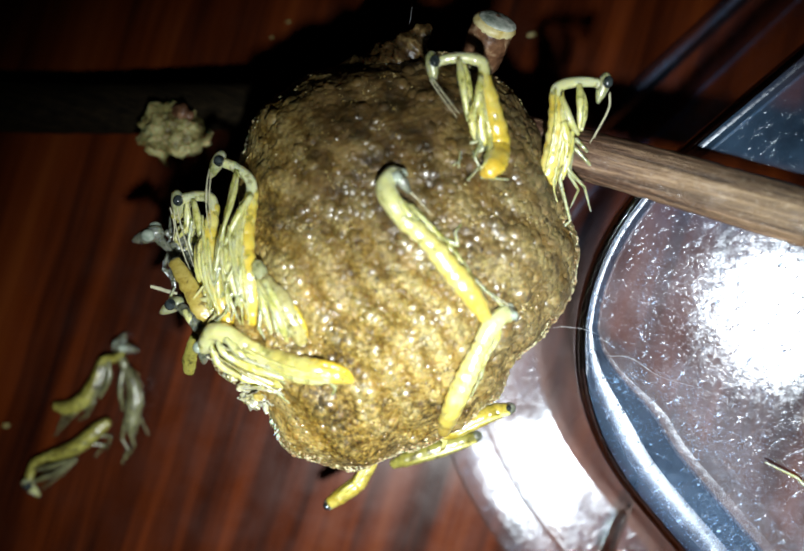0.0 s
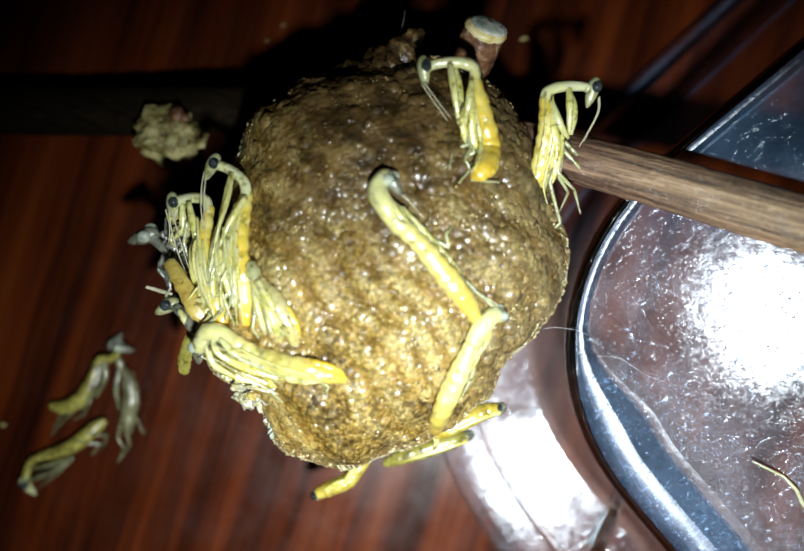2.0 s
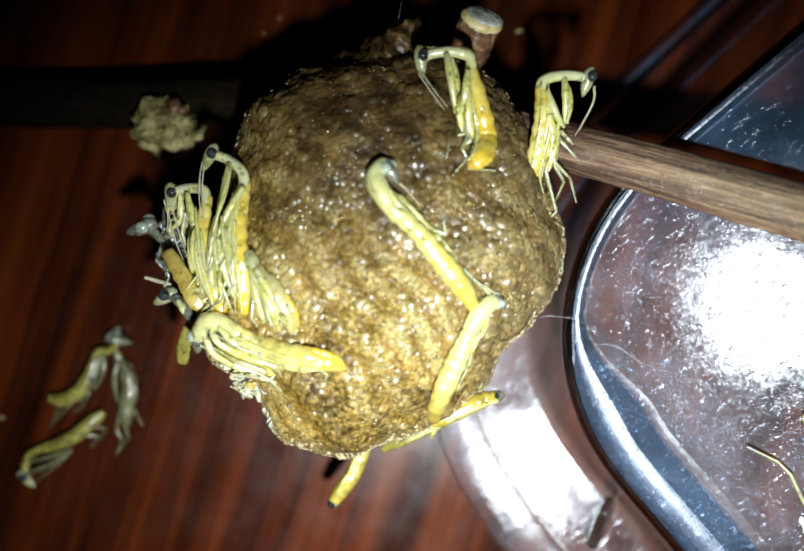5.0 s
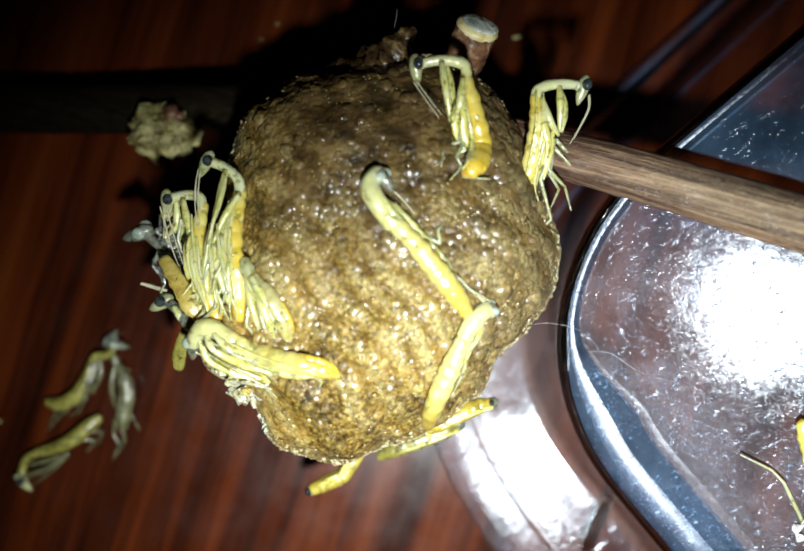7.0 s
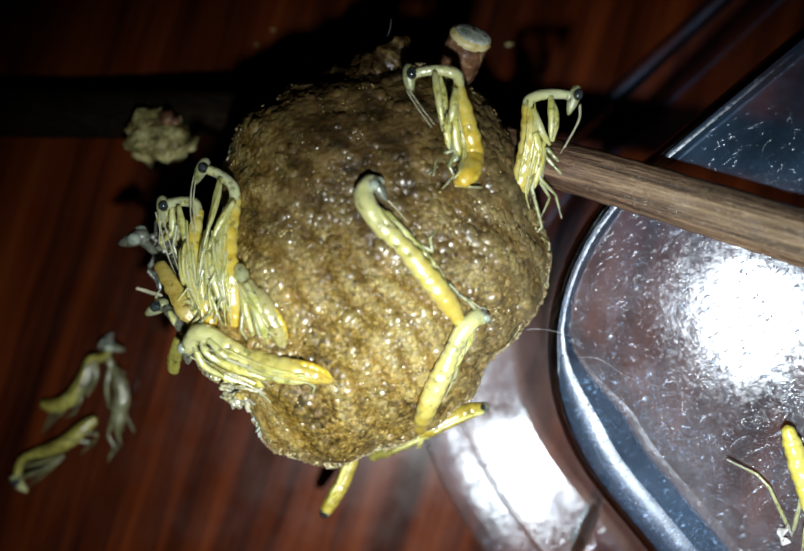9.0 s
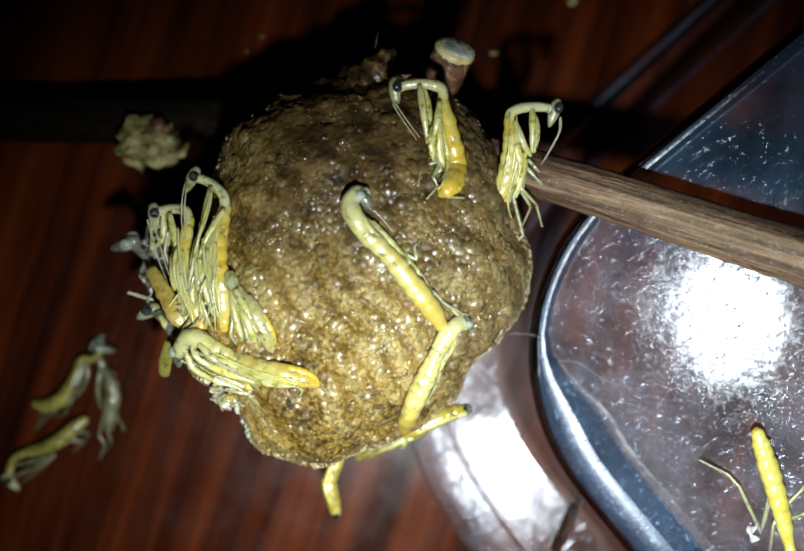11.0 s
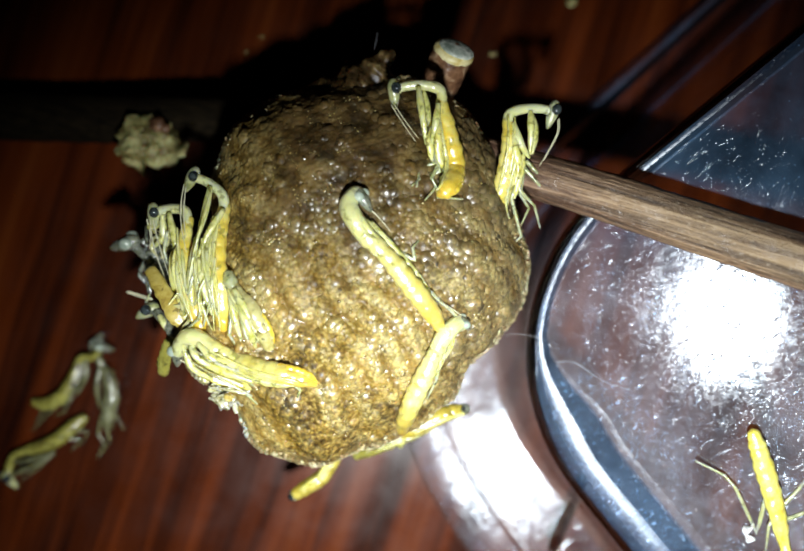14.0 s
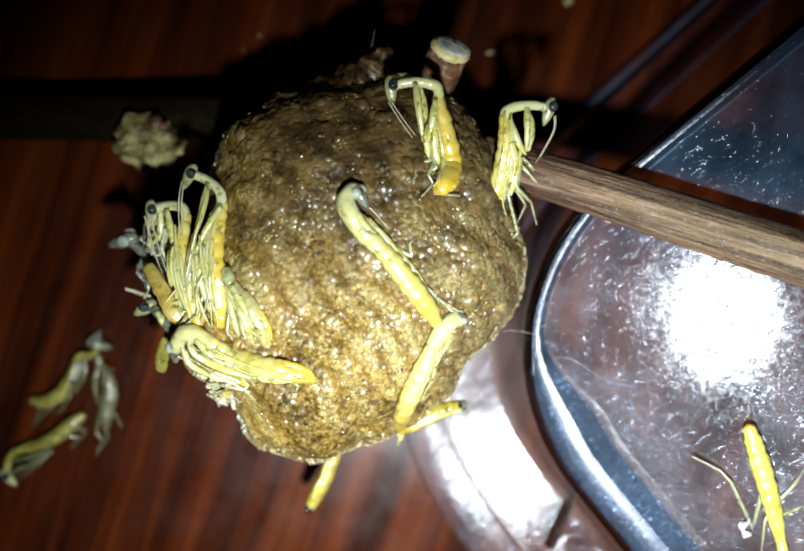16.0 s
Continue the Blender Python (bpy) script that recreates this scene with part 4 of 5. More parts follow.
# its neighbour, head to its tail
hatchling("yellow mantis hatchling lying down the lower flank of the egg case",
          [(2.79, -10.30, 14.92), (3.10, -8.35, 17.91), (3.81, -6.43, 19.02), (4.48, -4.81, 19.57), (5.11, -3.58, 19.44)],
          [(4.85, -3.98, 19.49), (5.31, -3.11, 19.55), (5.84, -2.50, 19.53), (6.27, -2.26, 19.33)], (6.70, -2.27, 19.09), (7.37, -2.96, 17.98),
          [[(5.59, -3.46, 19.03), (5.09, -5.05, 18.76), (4.67, -6.07, 18.18)], [(6.01, -3.00, 18.88), (5.76, -3.98, 18.43), (5.37, -4.80, 18.21)]],
          [[(6.45, -2.05, 19.12), (5.58, -1.25, 19.87), (4.93, -0.78, 20.21)], [(5.28, -4.46, 18.40), (4.97, -6.28, 17.78), (4.41, -7.71, 16.88)]],
          [[(6.96, -2.06, 18.81), (6.24, -1.57, 19.49), (5.42, -1.00, 19.90)]], girth=0.72, eyes=PALE_EYE, head_size=0.85, neck_girth=0.55, tones=(LYING, LYING, GLASSY))
# hatchling stretched over the lower left of the case
hatchling("bright yellow mantis hatchling stretched over the tangle of hatchlings",
          [(-2.93, -6.25, 19.69), (-4.36, -5.76, 20.15), (-6.24, -5.41, 19.79), (-8.41, -4.81, 18.80), (-10.03, -3.98, 18.60)],
          [(-9.55, -4.20, 18.60), (-10.86, -3.52, 18.40), (-11.70, -3.48, 18.20), (-12.22, -4.15, 17.80)], (-12.45, -4.64, 17.40), (-12.55, -5.42, 17.00),
          [[(-11.29, -3.98, 18.60), (-10.77, -4.75, 18.80), (-9.59, -5.58, 18.40)], [(-11.80, -4.33, 18.20), (-11.27, -5.53, 18.00), (-10.12, -6.35, 17.40)], [(-10.72, -3.79, 19.00), (-9.74, -4.71, 19.20), (-8.61, -5.56, 18.60)]],
          [[(-8.40, -5.63, 18.00), (-7.12, -6.74, 18.00), (-5.78, -7.30, 18.51)], [(-9.43, -5.68, 17.60), (-7.85, -7.31, 17.40), (-6.69, -8.24, 17.63)], [(-7.06, -5.89, 18.40), (-5.45, -6.66, 18.60), (-4.16, -7.39, 18.92)], [(-4.70, -6.02, 19.79), (-3.96, -6.68, 19.53), (-4.33, -7.50, 18.85)]],
          [[(-12.49, -4.87, 17.60), (-11.78, -5.40, 17.20), (-10.94, -5.96, 16.60)]],
          [[(-11.33, -4.47, 18.40), (-9.87, -5.34, 18.60), (-8.13, -5.96, 18.60), (-6.59, -6.43, 18.40)], [(-11.00, -5.17, 17.80), (-9.39, -6.07, 17.80), (-7.82, -6.74, 17.60), (-5.84, -6.90, 18.00)],
           [(-11.85, -4.87, 17.60), (-10.81, -5.89, 17.20), (-9.59, -6.65, 16.80), (-8.31, -7.27, 16.60)], [(-9.43, -4.71, 19.20), (-7.84, -5.37, 19.40), (-6.14, -5.92, 19.40), (-4.45, -6.32, 19.20)]], girth=0.74, neck_girth=0.54, tail=0.35, eyes=PALE_EYE, tones=(LYING, LYING, GLASSY), back=(0.35, 1, 0.2), strands=3, web_girth=0.30)
# two hatchlings raised on the flank of the case
hatchling("pale yellow mantis hatchling arched upright on the flank, dark eye",
          [(-9.21, -2.89, 18.40), (-9.23, -0.66, 19.00), (-9.67, 1.53, 18.80), (-9.58, 3.77, 18.20), (-9.31, 5.43, 17.60)],
          [(-9.34, 4.93, 17.80), (-9.52, 6.02, 17.50), (-10.43, 6.83, 17.20), (-11.25, 7.19, 17.00)], (-11.76, 7.21, 16.80), (-12.20, 6.45, 16.60),
          [[(-10.30, 6.53, 17.80), (-10.53, 4.88, 18.20), (-11.04, 2.98, 18.20)], [(-9.28, 5.02, 18.40), (-10.15, 3.41, 18.80), (-10.88, 1.85, 18.60)], [(-11.04, 3.14, 18.20), (-11.34, 1.22, 18.40), (-11.75, -0.68, 18.00)], [(-10.82, 1.85, 18.60), (-10.46, -0.04, 18.80), (-9.87, -1.93, 18.60)]],
          [[(-10.68, 2.17, 18.50), (-11.31, 0.27, 18.50), (-11.96, -1.97, 17.80)], [(-10.35, 1.54, 18.60), (-10.86, -0.67, 18.40), (-11.64, -2.35, 17.80)], [(-10.14, 1.22, 18.80), (-9.94, -0.98, 19.00), (-10.54, -2.73, 18.40)], [(-9.83, 0.59, 18.80), (-10.82, -2.25, 18.60), (-12.17, -3.26, 17.60)]],
          [[(-12.21, 6.82, 16.80), (-12.49, 6.13, 16.60), (-12.44, 5.06, 16.40)]],
          [[(-10.00, 4.11, 18.00), (-10.41, 2.50, 18.30), (-10.34, 0.28, 18.60), (-9.73, -1.94, 18.50)], [(-10.17, 3.44, 18.40), (-10.82, 1.54, 18.60), (-10.82, -0.67, 18.60), (-10.19, -2.42, 18.30)],
           [(-10.59, 2.82, 18.20), (-11.29, 0.91, 18.20), (-11.38, -1.00, 18.20), (-10.95, -2.60, 18.00)], [(-9.56, 3.43, 18.60), (-10.06, 1.21, 18.90), (-9.79, -0.66, 19.00), (-9.47, -2.24, 18.70)],
           [(-10.84, 2.20, 17.80), (-11.80, 0.60, 17.80), (-12.07, -1.01, 17.60), (-11.99, -2.31, 17.40)]], girth=0.72, side_hint=(0.1, 0.1, 1), back=(1, 0.1, 0), strands=5)
hatchling("pale yellow mantis hatchling with bent head and folded forelegs, dark eye",
          [(-10.79, -3.00, 17.60), (-11.25, -1.65, 17.80), (-11.95, 0.60, 17.60), (-12.11, 2.71, 17.20), (-11.93, 4.55, 16.60)],
          [(-11.95, 4.04, 16.80), (-12.25, 4.96, 16.40), (-13.05, 5.19, 16.10), (-14.06, 5.09, 15.80)], (-14.65, 4.77, 15.60), (-14.70, 3.66, 15.20),
          [[(-13.31, 4.81, 16.60), (-12.90, 3.22, 16.90), (-12.67, 1.91, 16.80)], [(-14.07, 4.82, 15.40), (-14.13, 3.32, 15.20), (-14.69, 2.59, 15.00)], [(-12.67, 1.91, 16.80), (-12.49, -0.05, 17.00), (-11.90, -2.33, 17.00)]],
          [[(-12.49, 2.23, 17.00), (-12.35, -0.05, 17.00), (-11.51, -2.49, 17.00)], [(-13.68, 3.63, 15.60), (-14.03, 2.31, 15.20), (-13.67, 0.96, 15.00)], [(-14.57, 3.32, 15.20), (-13.95, 2.83, 15.00), (-14.29, 1.99, 14.60)]],
          [[(-15.12, 4.47, 15.60), (-14.97, 3.32, 15.20), (-15.16, 2.33, 14.80)]],
          [[(-12.10, 3.54, 17.00), (-12.55, 1.91, 17.00), (-12.37, -0.05, 17.20), (-11.65, -1.99, 17.20)], [(-12.54, 3.22, 16.80), (-13.13, 1.60, 16.40), (-13.09, -0.05, 16.20), (-12.42, -1.69, 16.60)]], girth=0.60, side_hint=(0.1, 0.1, 1), back=(1, 0.1, 0), strands=4)
# a freshly freed one pressed against the case
hatchling("yellow mantis hatchling pressed to the egg case, limbs folded",
          [(-5.99, -4.01, 19.32), (-6.38, -2.85, 19.92), (-7.12, -1.56, 20.06), (-7.94, -0.65, 19.75), (-8.52, 0.03, 19.44)],
          [(-8.38, -0.19, 19.55), (-8.60, 0.27, 19.33), (-8.77, 0.59, 19.12)], (-8.84, 0.59, 19.06), (-8.43, 0.12, 19.28),
          [[(-8.19, -0.19, 20.05), (-7.36, -1.55, 20.46), (-6.66, -3.09, 20.09)], [(-8.56, -0.19, 19.75), (-8.21, -1.87, 19.96), (-7.82, -3.43, 19.54)], [(-8.01, -0.64, 20.22), (-7.21, -2.61, 20.46), (-6.89, -3.90, 19.54)]],
          [[(-7.73, -1.86, 20.10), (-7.47, -3.26, 19.81), (-6.30, -3.76, 19.34)], [(-8.43, -1.58, 19.61), (-8.62, -3.14, 19.39), (-8.26, -3.96, 18.79)]],
          [], back=(0.8, 0.45, 0.3), strands=4, girth=0.66, eyes=EYE, head_size=0.8, neck_girth=0.45, tones=(FRESH, HEADSKIN, GLASSY), belts=0.06)
# grey heads and husks in the tangle
hatchling("grey translucent mantis hatchling peering out of the tangle",
          [(-14.65, -0.06, 12.40), (-15.31, 0.82, 12.60), (-15.68, 1.70, 12.80)], [(-15.54, 1.53, 12.80), (-16.21, 2.13, 12.80), (-16.88, 2.62, 12.80)], (-17.45, 2.83, 12.80), (-18.36, 2.57, 12.40),
          [[(-15.91, 2.04, 13.20), (-15.15, 2.39, 13.40), (-15.33, 3.44, 13.40)], [(-15.33, 1.51, 13.40), (-14.87, 2.39, 13.40), (-14.23, 1.34, 13.20)]],
          [[(-16.09, 1.71, 12.60), (-16.64, 0.47, 12.20), (-16.09, -0.25, 12.00)], [(-15.20, 1.17, 13.00), (-13.98, 0.64, 13.20), (-14.38, -0.77, 13.00)]], [], girth=0.6, tones=(GREYSKIN, GREYSKIN, GREYSKIN), eyes=PALE_EYE, head_size=1.35)
hatchling("grey-yellow mantis hatchling hanging head first from the tangle",
          [(-12.72, -3.42, 15.40), (-13.28, -3.16, 15.20), (-13.84, -2.84, 15.00)], [(-13.67, -2.94, 15.00), (-14.46, -2.28, 14.60), (-15.09, -1.85, 14.20)], (-15.46, -2.00, 14.00), (-16.14, -2.36, 13.60),
          [[(-14.35, -2.26, 15.00), (-13.89, -2.93, 15.20), (-13.50, -3.72, 15.00)]], [[(-14.86, -1.77, 14.40), (-15.60, -1.44, 14.00), (-15.38, -0.75, 13.80)], [(-14.05, -2.79, 14.60), (-13.95, -3.67, 14.20), (-14.27, -4.50, 13.80)]],
          [], girth=0.65, tones=(GREYSKIN, GREYSKIN, GLASSY), head_size=1.15)


def husk(label, line, girth, tone, name="shed_husk"):
    """An empty, flattened skin left by a hatchling."""
    ob = thing(name, line[0], label, "shed skin", "shed skins in the tangle")
    bm = bmesh.new()
    tube(bm, line, [girth * 0.65, girth, girth * 0.98, girth * 0.8], 14, 12, rings=7, depth=0.08, flat=0.28, rough=0.2, origin=line[0])
    part("shell", bm, tone, ob)
    return ob


husk("dry orange ringed husk caught among the hatchlings", [(-12.09, -3.04, 17.00), (-12.69, -1.99, 17.20), (-13.74, -0.38, 16.60), (-14.85, 1.02, 15.60)], 0.56, HUSK)
husk("yellow-brown pointed husk hanging below the tangle", [(-13.40, -3.62, 15.00), (-13.90, -4.59, 14.40), (-14.34, -5.61, 13.80), (-14.57, -6.66, 13.20)], 0.5, DULL)
husk("pale bristle sticking out of the tangle", [(-15.15, -1.17, 14.00), (-15.86, -1.04, 13.60), (-16.54, -0.87, 13.20), (-17.24, -0.70, 13.00)], 0.12, FIBRE)

# crumpled skins and froth between the hatchlings
def crumple(label, centre, spread, count, tone, seed):
    """A knot of thin crumpled shreds."""
    rnd = random.Random(seed)
    ob = thing("crumpled_skin", centre, label, "shed skin", "shed skins in the tangle")
    c = Vector(centre)
    for _ in range(count):
        a = c + Vector([rnd.uniform(-1, 1) * s for s in spread])
        pts = [a]
        for _ in range(3):
            pts.append(pts[-1] + Vector([rnd.uniform(-1, 1) * s * 0.6 for s in spread]))
        bm = bmesh.new()
        w = rnd.uniform(0.05, 0.3)
        tube(bm, pts, [w * 0.5, w, w * 0.9, w * 0.4], 8, 6, flat=rnd.uniform(0.1, 0.35), rough=0.7, origin=centre)
        part("shred", bm, tone, ob)
    return ob


crumple("crumpled translucent skins below the hatchlings", (-9.08, -7.49, 15.60), (0.9, 0.7, 0.5), 26, SHRED, 3)
crumple("dark grey crumpled skins among the hatchlings", (-15.03, 1.52, 13.20), (0.9, 1.5, 0.6), 30, GREYSKIN, 5)
crumple("yellow crumpled limbs and skins in the tangle", (-14.29, 3.53, 14.60), (0.7, 1.0, 0.6), 19, PALE, 8)
crumple("white frothy skin at the lower edge of the case", (-7.95, -9.60, 14.60), (0.5, 0.75, 0.4), 22, FROTH, 11)
crumple("golden crumpled husks at the lower edge of the case", (-9.0, -7.6, 15.9), (0.5, 0.4, 0.3), 10, HUSK, 17)
crumple("yellow-green threads under the hatchlings", (-11.14, -1.99, 17.20), (1.4, 1.4, 0.6), 26, PALE, 21)
crumple("pale threads and limbs under the stretched hatchling", (-7.21, -6.67, 17.40), (1.6, 0.5, 0.4), 26, SHRED, 33)
crumple("wet loops of shed skin at the lower edge of the case", (-9.36, -7.96, 15.40), (0.8, 0.6, 0.4), 30, SHRED, 61)
crumple("translucent shreds at the lower flank of the case", (-9.83, -6.15, 16.40), (1.0, 0.7, 0.5), 26, SHRED, 41)


def threads(label, lines, thick, tone):
    """A few loose limbs and threads, each a slender bent strand."""
    ob = thing("loose_threads", lines[0][0], label, "shed skin", "shed skins in the tangle")
    for line in lines:
        bm = bmesh.new()
        tube(bm, line, [thick * 0.6, thick, thick * 0.8, thick * 0.4], 8, 8, rough=0.3, origin=lines[0][0])
        part("strand", bm, tone, ob)
    return ob


threads("hair-thin pale antennae hanging before the upright hatchlings",
        [[(-12.23, 6.79, 17.00), (-12.32, 5.29, 17.40), (-12.21, 3.82, 17.60), (-11.83, 2.20, 17.80)], [(-12.05, 6.60, 17.20), (-12.03, 4.92, 17.80), (-11.85, 3.15, 18.00)], [(-14.86, 4.55, 15.80), (-14.69, 2.96, 15.60), (-14.12, 1.12, 15.60), (-13.24, -0.55, 16.00)], [(-14.57, 4.44, 16.00), (-14.15, 2.93, 16.20), (-13.31, 0.61, 16.60)]], 0.045, FIBRE)
threads("pale wet limbs lying over the upright hatchlings",
        [[(-10.21, 6.16, 18.20), (-10.50, 4.34, 18.90), (-11.04, 2.15, 19.00), (-11.46, -0.04, 18.80)], [(-10.50, 3.07, 19.20), (-10.24, 1.20, 19.50), (-9.66, -0.65, 19.60), (-9.28, -2.53, 19.20)], [(-11.04, 1.84, 19.00), (-10.80, -0.04, 19.20), (-10.21, -1.91, 19.20), (-9.83, -2.93, 18.80)],
         [(-12.55, 3.83, 17.40), (-12.35, 2.20, 17.80), (-11.95, 0.28, 18.10), (-11.11, -1.62, 18.40)], [(-10.17, 0.58, 19.40), (-10.63, -0.66, 19.40), (-10.47, -2.23, 19.00)], [(-9.51, 1.82, 19.60), (-9.68, -0.04, 19.80), (-9.44, -1.89, 19.50)]], 0.11, GLASSY)
threads("translucent limbs folded along the stretched hatchling",
        [[(-11.04, -4.17, 19.00), (-9.39, -5.00, 19.40), (-7.52, -5.66, 19.50), (-5.70, -6.32, 19.20)], [(-11.54, -4.97, 18.20), (-9.91, -5.80, 18.40), (-8.04, -6.56, 18.20)], [(-8.77, -5.15, 19.40), (-7.10, -6.10, 19.20), (-5.12, -6.69, 18.80), (-3.91, -7.03, 18.20)], [(-10.47, -5.63, 18.00), (-8.43, -6.84, 17.80), (-6.91, -7.77, 17.20)]], 0.09, SHRED)
crumple("white shred lying on the plastic lid", (26.80, -16.80, 17.30), (0.12, 0.55, 0.1), 5, LINT, 51)


def newborn(label, line, girth, eye_at, eye_side, tone=YELLOW):
    """A hatchling still wrapped in its skin: a smooth curved body with a black eye at its blunt head."""
    ob = thing("newborn_hatchling", line[0], label, "mantis hatchling", "newborn hatchlings under the egg case")
    bm = bmesh.new()
    tube(bm, line, [girth * 0.55, girth * 0.9, girth, girth * 0.95, girth * 0.7], 18, 14, rings=8, depth=0.05, origin=line[0])
    body = part("body", bm, tone, ob)
    bm = bmesh.new()
    tip = (Vector(line[-1]) - Vector(line[-2])).normalized()
    ball(bm, Vector(line[-1]) + tip * girth * 0.15, (tip, Vector(eye_side), tip.cross(Vector(eye_side))), (girth * 0.85, girth * 0.72, girth * 0.72), line[0])
    cap = part("head", bm, GREYSKIN, ob, "greenish blunt head")
    bm = bmesh.new()
    ball(bm, Vector(eye_at), (Vector((1, 0, 0)), Vector((0, 1, 0)), Vector((0, 0, 1))), (girth * 0.3, girth * 0.36, girth * 0.3), line[0])
    part("eye", bm, BLACK_EYE, cap, "black eye")
    bm = bmesh.new()
    side = tip.cross(Vector((0, 0, 1))).normalized()
    tube(bm, [Vector(p) + Vector((0, 0, girth * 0.75)) + side * girth * 0.35 for p in line[1:]], [0.1, 0.2, 0.16], 8, 8, origin=line[0])
    part("folded_limbs", bm, PALE, ob, "folded pale limbs along the body")
    return ob


newborn("yellow newborn hatchling sticking out sideways, black eye", [(2.81, -11.06, 12.60), (3.79, -10.59, 12.80), (5.20, -9.88, 12.80), (6.46, -9.38, 12.60), (7.38, -9.21, 12.40)], 0.62, (7.38, -9.08, 12.90), (0, 0, 1))
# its dull skin puts the shade under the case into the colour
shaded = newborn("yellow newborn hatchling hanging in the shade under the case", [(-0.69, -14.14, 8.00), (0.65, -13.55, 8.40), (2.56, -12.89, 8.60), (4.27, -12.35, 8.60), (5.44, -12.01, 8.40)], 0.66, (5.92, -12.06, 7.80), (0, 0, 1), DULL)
bm_line = [(2.71, -10.90, 13.00), (3.02, -11.48, 12.60), (2.84, -12.19, 12.00)]
husk("small pale shred hanging from the case", bm_line, 0.22, PALE)


# ---- the hatchling that swings to and fro under the case: rear half and front half
swinger = thing("swinging_hatchling", (-1.88, -13.14, 9.50), "yellow newborn hatchling wriggling head down under the egg case", "mantis hatchling", "newborn hatchlings under the egg case")
bm = bmesh.new()
tube(bm, [(0, 0.9, 0.1), (0, 0, 0), (0, -1.2, -0.1), (0, -2.6, -0.2)], [0.34, 0.42, 0.56, 0.62], 18, 12, rings=5, depth=0.05)
part("abdomen", bm, YELLOW, swinger)
bm = bmesh.new()
tube(bm, [(-0.22, 0.6, 0.30), (-0.26, -0.6, 0.42), (-0.26, -2.5, 0.42)], [0.16, 0.27, 0.25], 8, 8)
part("folded_limbs", bm, PALE, swinger, "folded pale limbs")
JOINT = (0.0, -2.5, -0.2)
bm = bmesh.new()
tube(bm, [(0, 0.3, 0), (0, -0.5, 0), (0, -1.6, -0.1), (0, -2.55, -0.2)], [0.56, 0.62, 0.58, 0.46], 18, 12, rings=5, depth=0.05)
front = part("front_body", bm, YELLOW, swinger)
bm = bmesh.new()
tube(bm, [(-0.26, 0.1, 0.55), (-0.24, -0.8, 0.55), (-0.14, -1.9, 0.30)], [0.22, 0.26, 0.14], 8, 8)
part("folded_limbs", bm, PALE, front, "folded pale forelegs")
front.location = Vector(JOINT) * MM
bm = bmesh.new()
ball(bm, (0, -2.6, -0.2), (Vector((1, 0, 0)), Vector((0, 1, 0)), Vector((0, 0, 1))), (0.46, 0.42, 0.42))
part("head", bm, GREYSKIN, front, "greenish blunt head")
bm = bmesh.new()
ball(bm, (-0.03, -2.8, 0.08), (Vector((1, 0, 0)), Vector((0, 1, 0)), Vector((0, 0, 1))), (0.3, 0.26, 0.26))
part("eye", bm, BLACK_EYE, front, "black eye")


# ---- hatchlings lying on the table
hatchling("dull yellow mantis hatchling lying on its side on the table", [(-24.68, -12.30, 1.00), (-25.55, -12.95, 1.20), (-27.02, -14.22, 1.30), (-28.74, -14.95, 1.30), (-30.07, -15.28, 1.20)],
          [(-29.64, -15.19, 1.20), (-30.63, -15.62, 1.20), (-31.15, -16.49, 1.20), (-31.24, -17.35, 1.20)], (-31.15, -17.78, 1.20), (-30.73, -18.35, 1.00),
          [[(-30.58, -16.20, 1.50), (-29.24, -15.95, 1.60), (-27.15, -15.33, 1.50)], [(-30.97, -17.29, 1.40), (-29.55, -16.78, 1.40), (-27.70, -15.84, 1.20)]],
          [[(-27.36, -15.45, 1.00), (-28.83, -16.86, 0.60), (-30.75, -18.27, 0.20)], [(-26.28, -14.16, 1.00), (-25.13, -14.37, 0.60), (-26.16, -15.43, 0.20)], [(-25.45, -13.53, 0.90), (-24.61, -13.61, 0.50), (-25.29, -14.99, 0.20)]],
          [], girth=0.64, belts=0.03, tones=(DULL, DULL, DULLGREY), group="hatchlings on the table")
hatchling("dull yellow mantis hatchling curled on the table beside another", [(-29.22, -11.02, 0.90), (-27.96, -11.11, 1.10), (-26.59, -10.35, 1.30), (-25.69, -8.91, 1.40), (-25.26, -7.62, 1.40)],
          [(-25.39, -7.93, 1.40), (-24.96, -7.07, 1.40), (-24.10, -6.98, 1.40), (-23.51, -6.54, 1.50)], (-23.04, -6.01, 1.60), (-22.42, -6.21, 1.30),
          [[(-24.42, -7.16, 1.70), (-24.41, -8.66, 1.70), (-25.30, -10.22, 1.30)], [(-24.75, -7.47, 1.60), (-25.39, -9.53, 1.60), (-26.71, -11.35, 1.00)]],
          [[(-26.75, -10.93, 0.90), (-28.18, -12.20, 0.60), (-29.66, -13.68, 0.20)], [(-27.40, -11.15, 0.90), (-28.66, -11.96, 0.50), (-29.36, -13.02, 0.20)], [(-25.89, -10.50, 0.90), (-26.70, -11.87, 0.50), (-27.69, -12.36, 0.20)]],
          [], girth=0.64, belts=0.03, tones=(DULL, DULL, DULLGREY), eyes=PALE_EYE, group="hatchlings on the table")
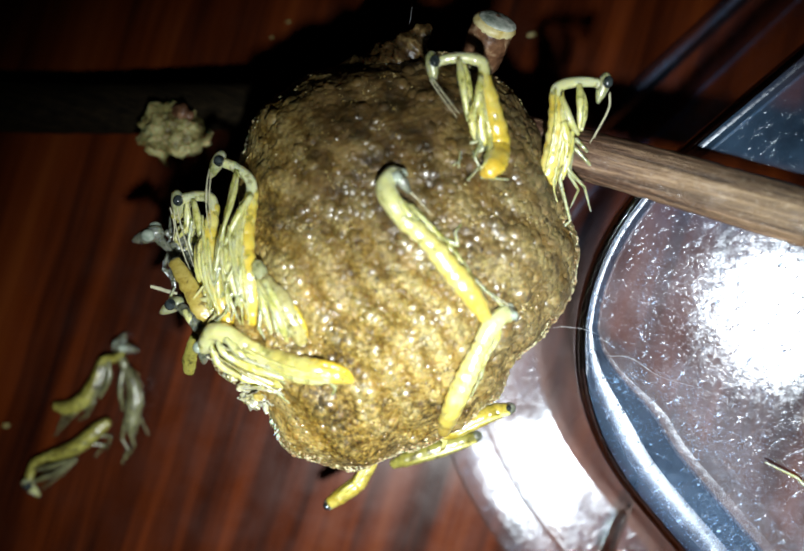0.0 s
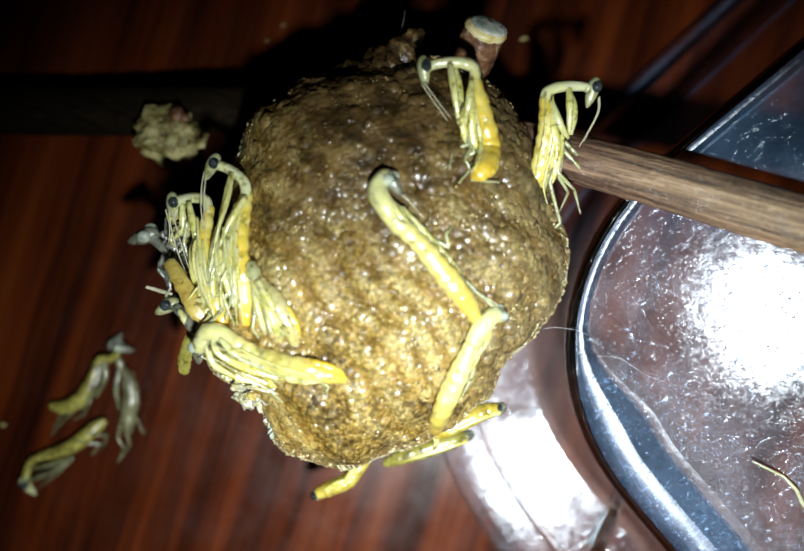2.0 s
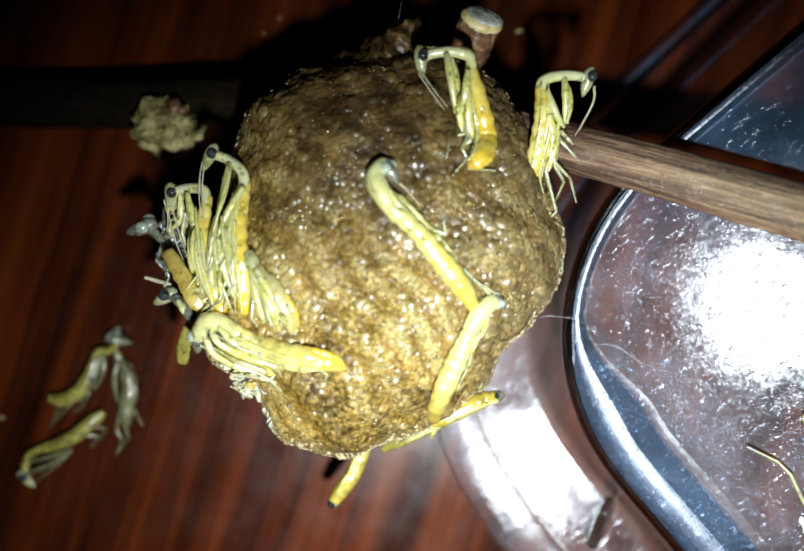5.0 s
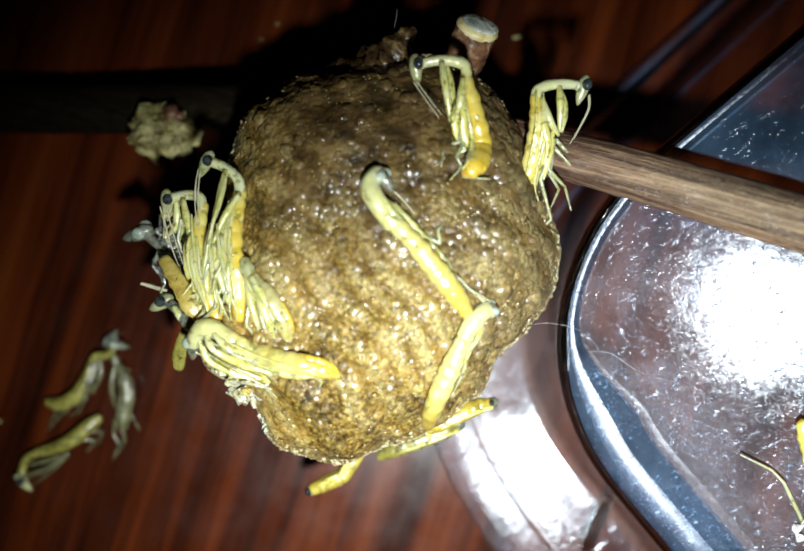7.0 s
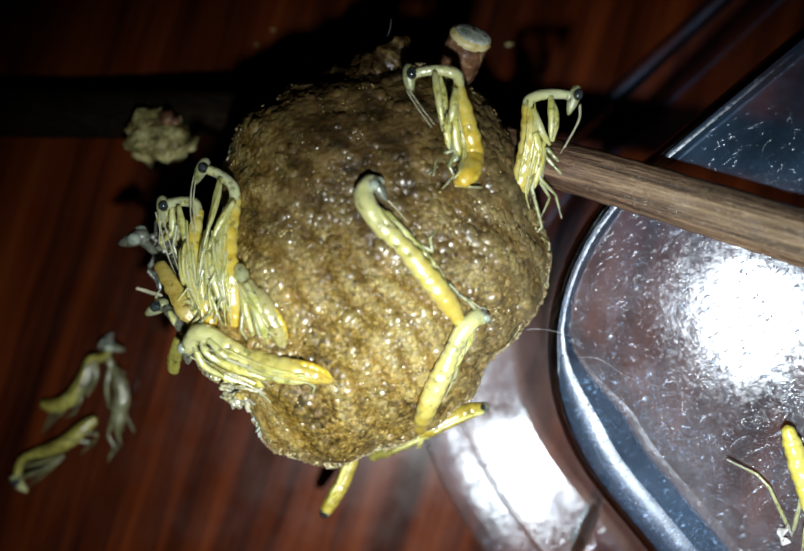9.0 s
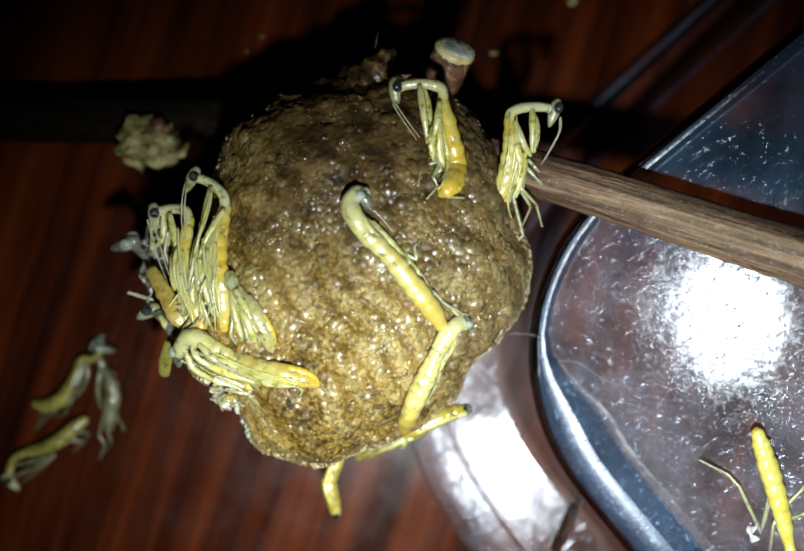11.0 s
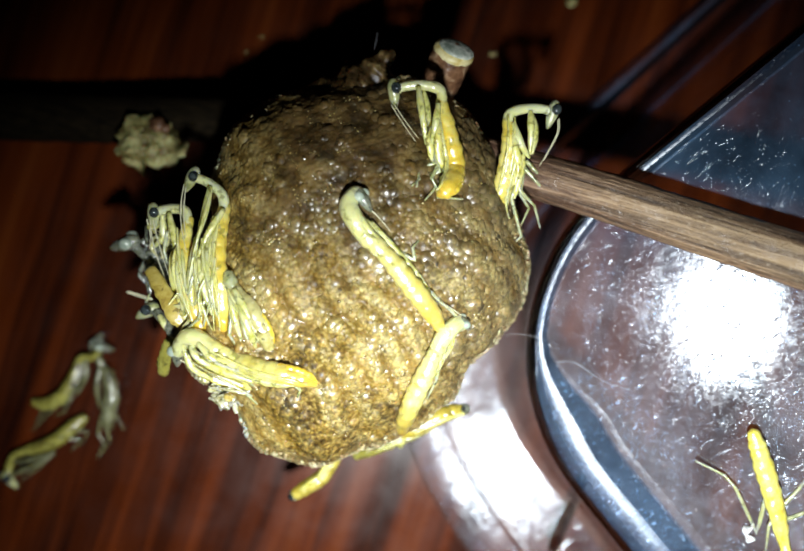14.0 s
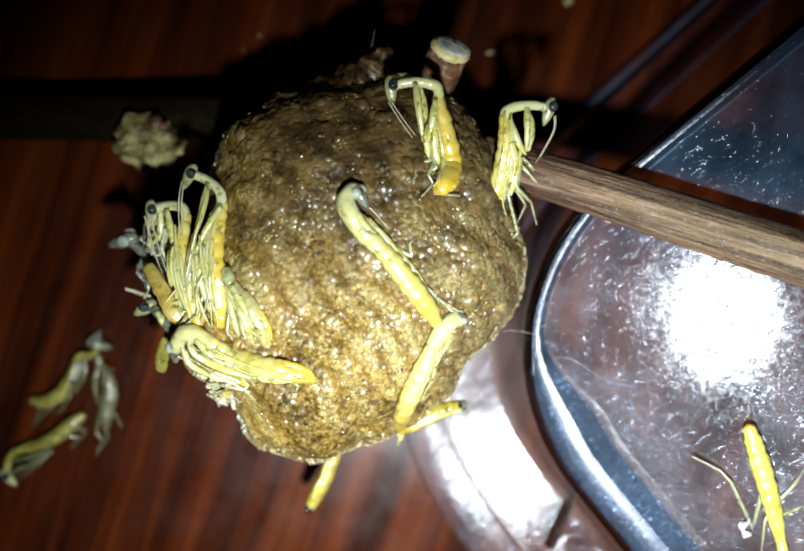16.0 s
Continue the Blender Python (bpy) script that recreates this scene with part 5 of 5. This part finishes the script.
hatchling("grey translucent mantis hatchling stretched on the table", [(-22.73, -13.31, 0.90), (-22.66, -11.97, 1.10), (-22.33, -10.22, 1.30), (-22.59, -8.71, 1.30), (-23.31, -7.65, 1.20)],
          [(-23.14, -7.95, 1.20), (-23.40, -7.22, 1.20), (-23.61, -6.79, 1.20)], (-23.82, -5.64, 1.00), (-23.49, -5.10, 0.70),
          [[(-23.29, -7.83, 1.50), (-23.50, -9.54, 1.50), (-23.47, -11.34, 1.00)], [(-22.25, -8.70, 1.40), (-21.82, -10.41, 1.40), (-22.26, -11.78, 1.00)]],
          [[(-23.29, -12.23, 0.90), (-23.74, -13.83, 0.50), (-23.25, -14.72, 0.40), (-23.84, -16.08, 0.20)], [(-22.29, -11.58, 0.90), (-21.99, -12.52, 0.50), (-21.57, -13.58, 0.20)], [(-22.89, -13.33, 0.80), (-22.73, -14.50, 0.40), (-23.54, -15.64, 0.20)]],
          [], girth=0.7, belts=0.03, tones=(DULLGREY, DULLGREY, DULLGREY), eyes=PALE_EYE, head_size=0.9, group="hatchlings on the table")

# ---- the hatchling walking on the lid
hatchling("golden yellow ringed mantis hatchling standing on the plastic lid", [(26.42, -9.41, 18.47), (26.90, -10.90, 18.47), (27.60, -12.97, 18.47), (28.25, -15.19, 18.47), (28.84, -17.32, 18.28)],
          [(28.74, -16.90, 18.28), (29.01, -18.20, 18.47), (29.09, -19.55, 18.66)], (29.16, -20.30, 18.76), (29.46, -21.28, 18.47),
          [[(29.20, -19.31, 18.47), (30.28, -19.07, 18.28), (30.84, -20.51, 17.90)]],
          [[(28.63, -14.67, 18.09), (29.55, -13.23, 18.66), (31.64, -11.70, 17.13)], [(28.72, -15.63, 18.09), (30.14, -14.86, 18.47), (32.75, -16.00, 16.94)], [(27.56, -14.03, 18.09), (27.68, -16.92, 16.75), (25.73, -13.48, 17.51), (25.11, -12.75, 17.13), (23.26, -11.86, 16.75)],
           [(28.30, -14.99, 18.09), (27.72, -15.89, 18.28), (28.65, -19.33, 15.98)]],
          [], girth=0.70, tones=(LIDSKIN, LIDSKIN, GLASSY), belts=0.12, group="hatchling on the lid")


# ---- fibres, hairs and specks
def strand(name, label, line, radius, material, category):
    bm = bmesh.new()
    tube(bm, line, [radius * 0.7, radius, radius * 0.7, radius * 0.4], 7, 12)
    return tagged(part(name, bm, material), label, category)


strand("hair", "fine pale hair on the plastic lid", [(10.31, -3.54, 13.40), (11.04, -3.42, 13.60), (12.43, -3.59, 13.60), (13.46, -3.95, 13.40)], 0.013, LINT, "hair")
strand("hair", "fine pale hair on the plastic lid", [(14.08, -5.43, 13.30), (15.57, -5.54, 13.60), (17.67, -6.83, 13.60), (20.42, -7.61, 13.70)], 0.013, LINT, "hair")
strand("hair", "fine pale hair sticking up from the egg case", [(-0.55, 16.08, 13.00), (0.05, 16.32, 13.60), (0.50, 17.06, 14.00), (0.70, 18.13, 14.20)], 0.013, LINT, "hair")
def speck(centre, size):
    c = Vector(centre)
    bm = ball(bmesh.new(), (0, 0, 0), (Vector((1, 0.2, 0)), Vector((-0.2, 1, 0)), Vector((0, 0, 1))), size, segments=12)
    for v in bm.verts:
        v.co = v.co * (1 + 0.3 * noise.noise(v.co * 2500 + c)) + c * MM
    return tagged(part("crumb", bm, CRUMB), "tiny pale crumb lying on the table", "crumb", "crumbs on the table")


for centre, size in (((11.12, 20.60, 0.20), (0.4, 0.16, 0.2)), ((18.08, 25.33, 0.20), (0.5, 0.36, 0.25)), ((-33.76, -12.82, 0.15), (0.3, 0.22, 0.2)), ((-9.70, 21.69, 0.10), (0.22, 0.12, 0.1)),
                     ((-11.11, 20.39, 0.08), (0.14, 0.1, 0.08)), ((-22.57, -8.43, 0.10), (0.14, 0.2, 0.1))):
    speck(centre, size)


# ---- what moves
def motions():
    # seconds, degrees by which the rear half hangs off the vertical, and the front half off the rear
    swing = [(0.0, 32.3, 21.4), (0.5, 33.3, 22.9), (1.0, 34.7, 25.1), (1.5, 37.2, 28.8), (2.0, 37.2, 28.8), (2.5, 27.8, 14.7), (3.0, 23.2, 7.7), (3.5, 17.9, -0.1),
             (4.0, 18.6, 0.9), (6.5, 35.3, 25.9), (7.0, 36.6, 27.9), (7.5, 38.4, 30.6), (8.0, 40.0, 33.0), (8.5, 30.4, 18.5), (9.0, 22.6, 6.8), (11.5,
             24.0, -40.0), (11.8, 27.0, 6.0), (12.0, 33.4, 23.1), (12.5, 38.8, 31.1), (13.0, 40.6, 33.8), (13.5, 40.3, 33.5), (14.0, 33.4, 23.1),
             (14.5, 23.3, 7.9), (15.0, 16.6, -2.2), (15.5, 18.9, 1.4), (16.0, 21.4, 5.1)]
    x, y, z = swinger.location
    walk(swinger, [(t, pose(x, y, z, 0, 0, -a)) for t, a, b in swing])
    jx, jy, jz = [c * MM for c in JOINT]
    walk(front, [(t, pose(jx, jy, jz, 0, 0, -b)) for t, a, b in swing])
    # the one in the shade draws slowly in under the case and out again: seconds, degrees, millimetres
    drawn = [(0.0, 0, 0), (1.0, -1, 0), (2.0, 0, 0), (3.0, 2, 0.1), (3.5, 4, 0.2), (4.0, 8, 0.3), (6.5, 6, 0.2), (7.0, 3, 0.1), (7.5, 2, 0.1), (8.0, 2, 0.1), (8.5, 6, 0.3), (9.0, 7, 0.3),
             (11.5, 5, 0.2), (12.0, 2, 0), (12.5, 0, 0), (13.0, 2, 0.1), (13.5, 4, 0.2), (14.0, 5, 0.3), (14.5, 8, 0.5), (15.0, 11, 0.9), (15.5, 12, 1.0), (16.0, 13, 1.2)]
    x, y, z = shaded.location
    walk(shaded, [(t, pose(x, y + d * MM, z, 0, 0, a)) for t, a, d in drawn])


motions()
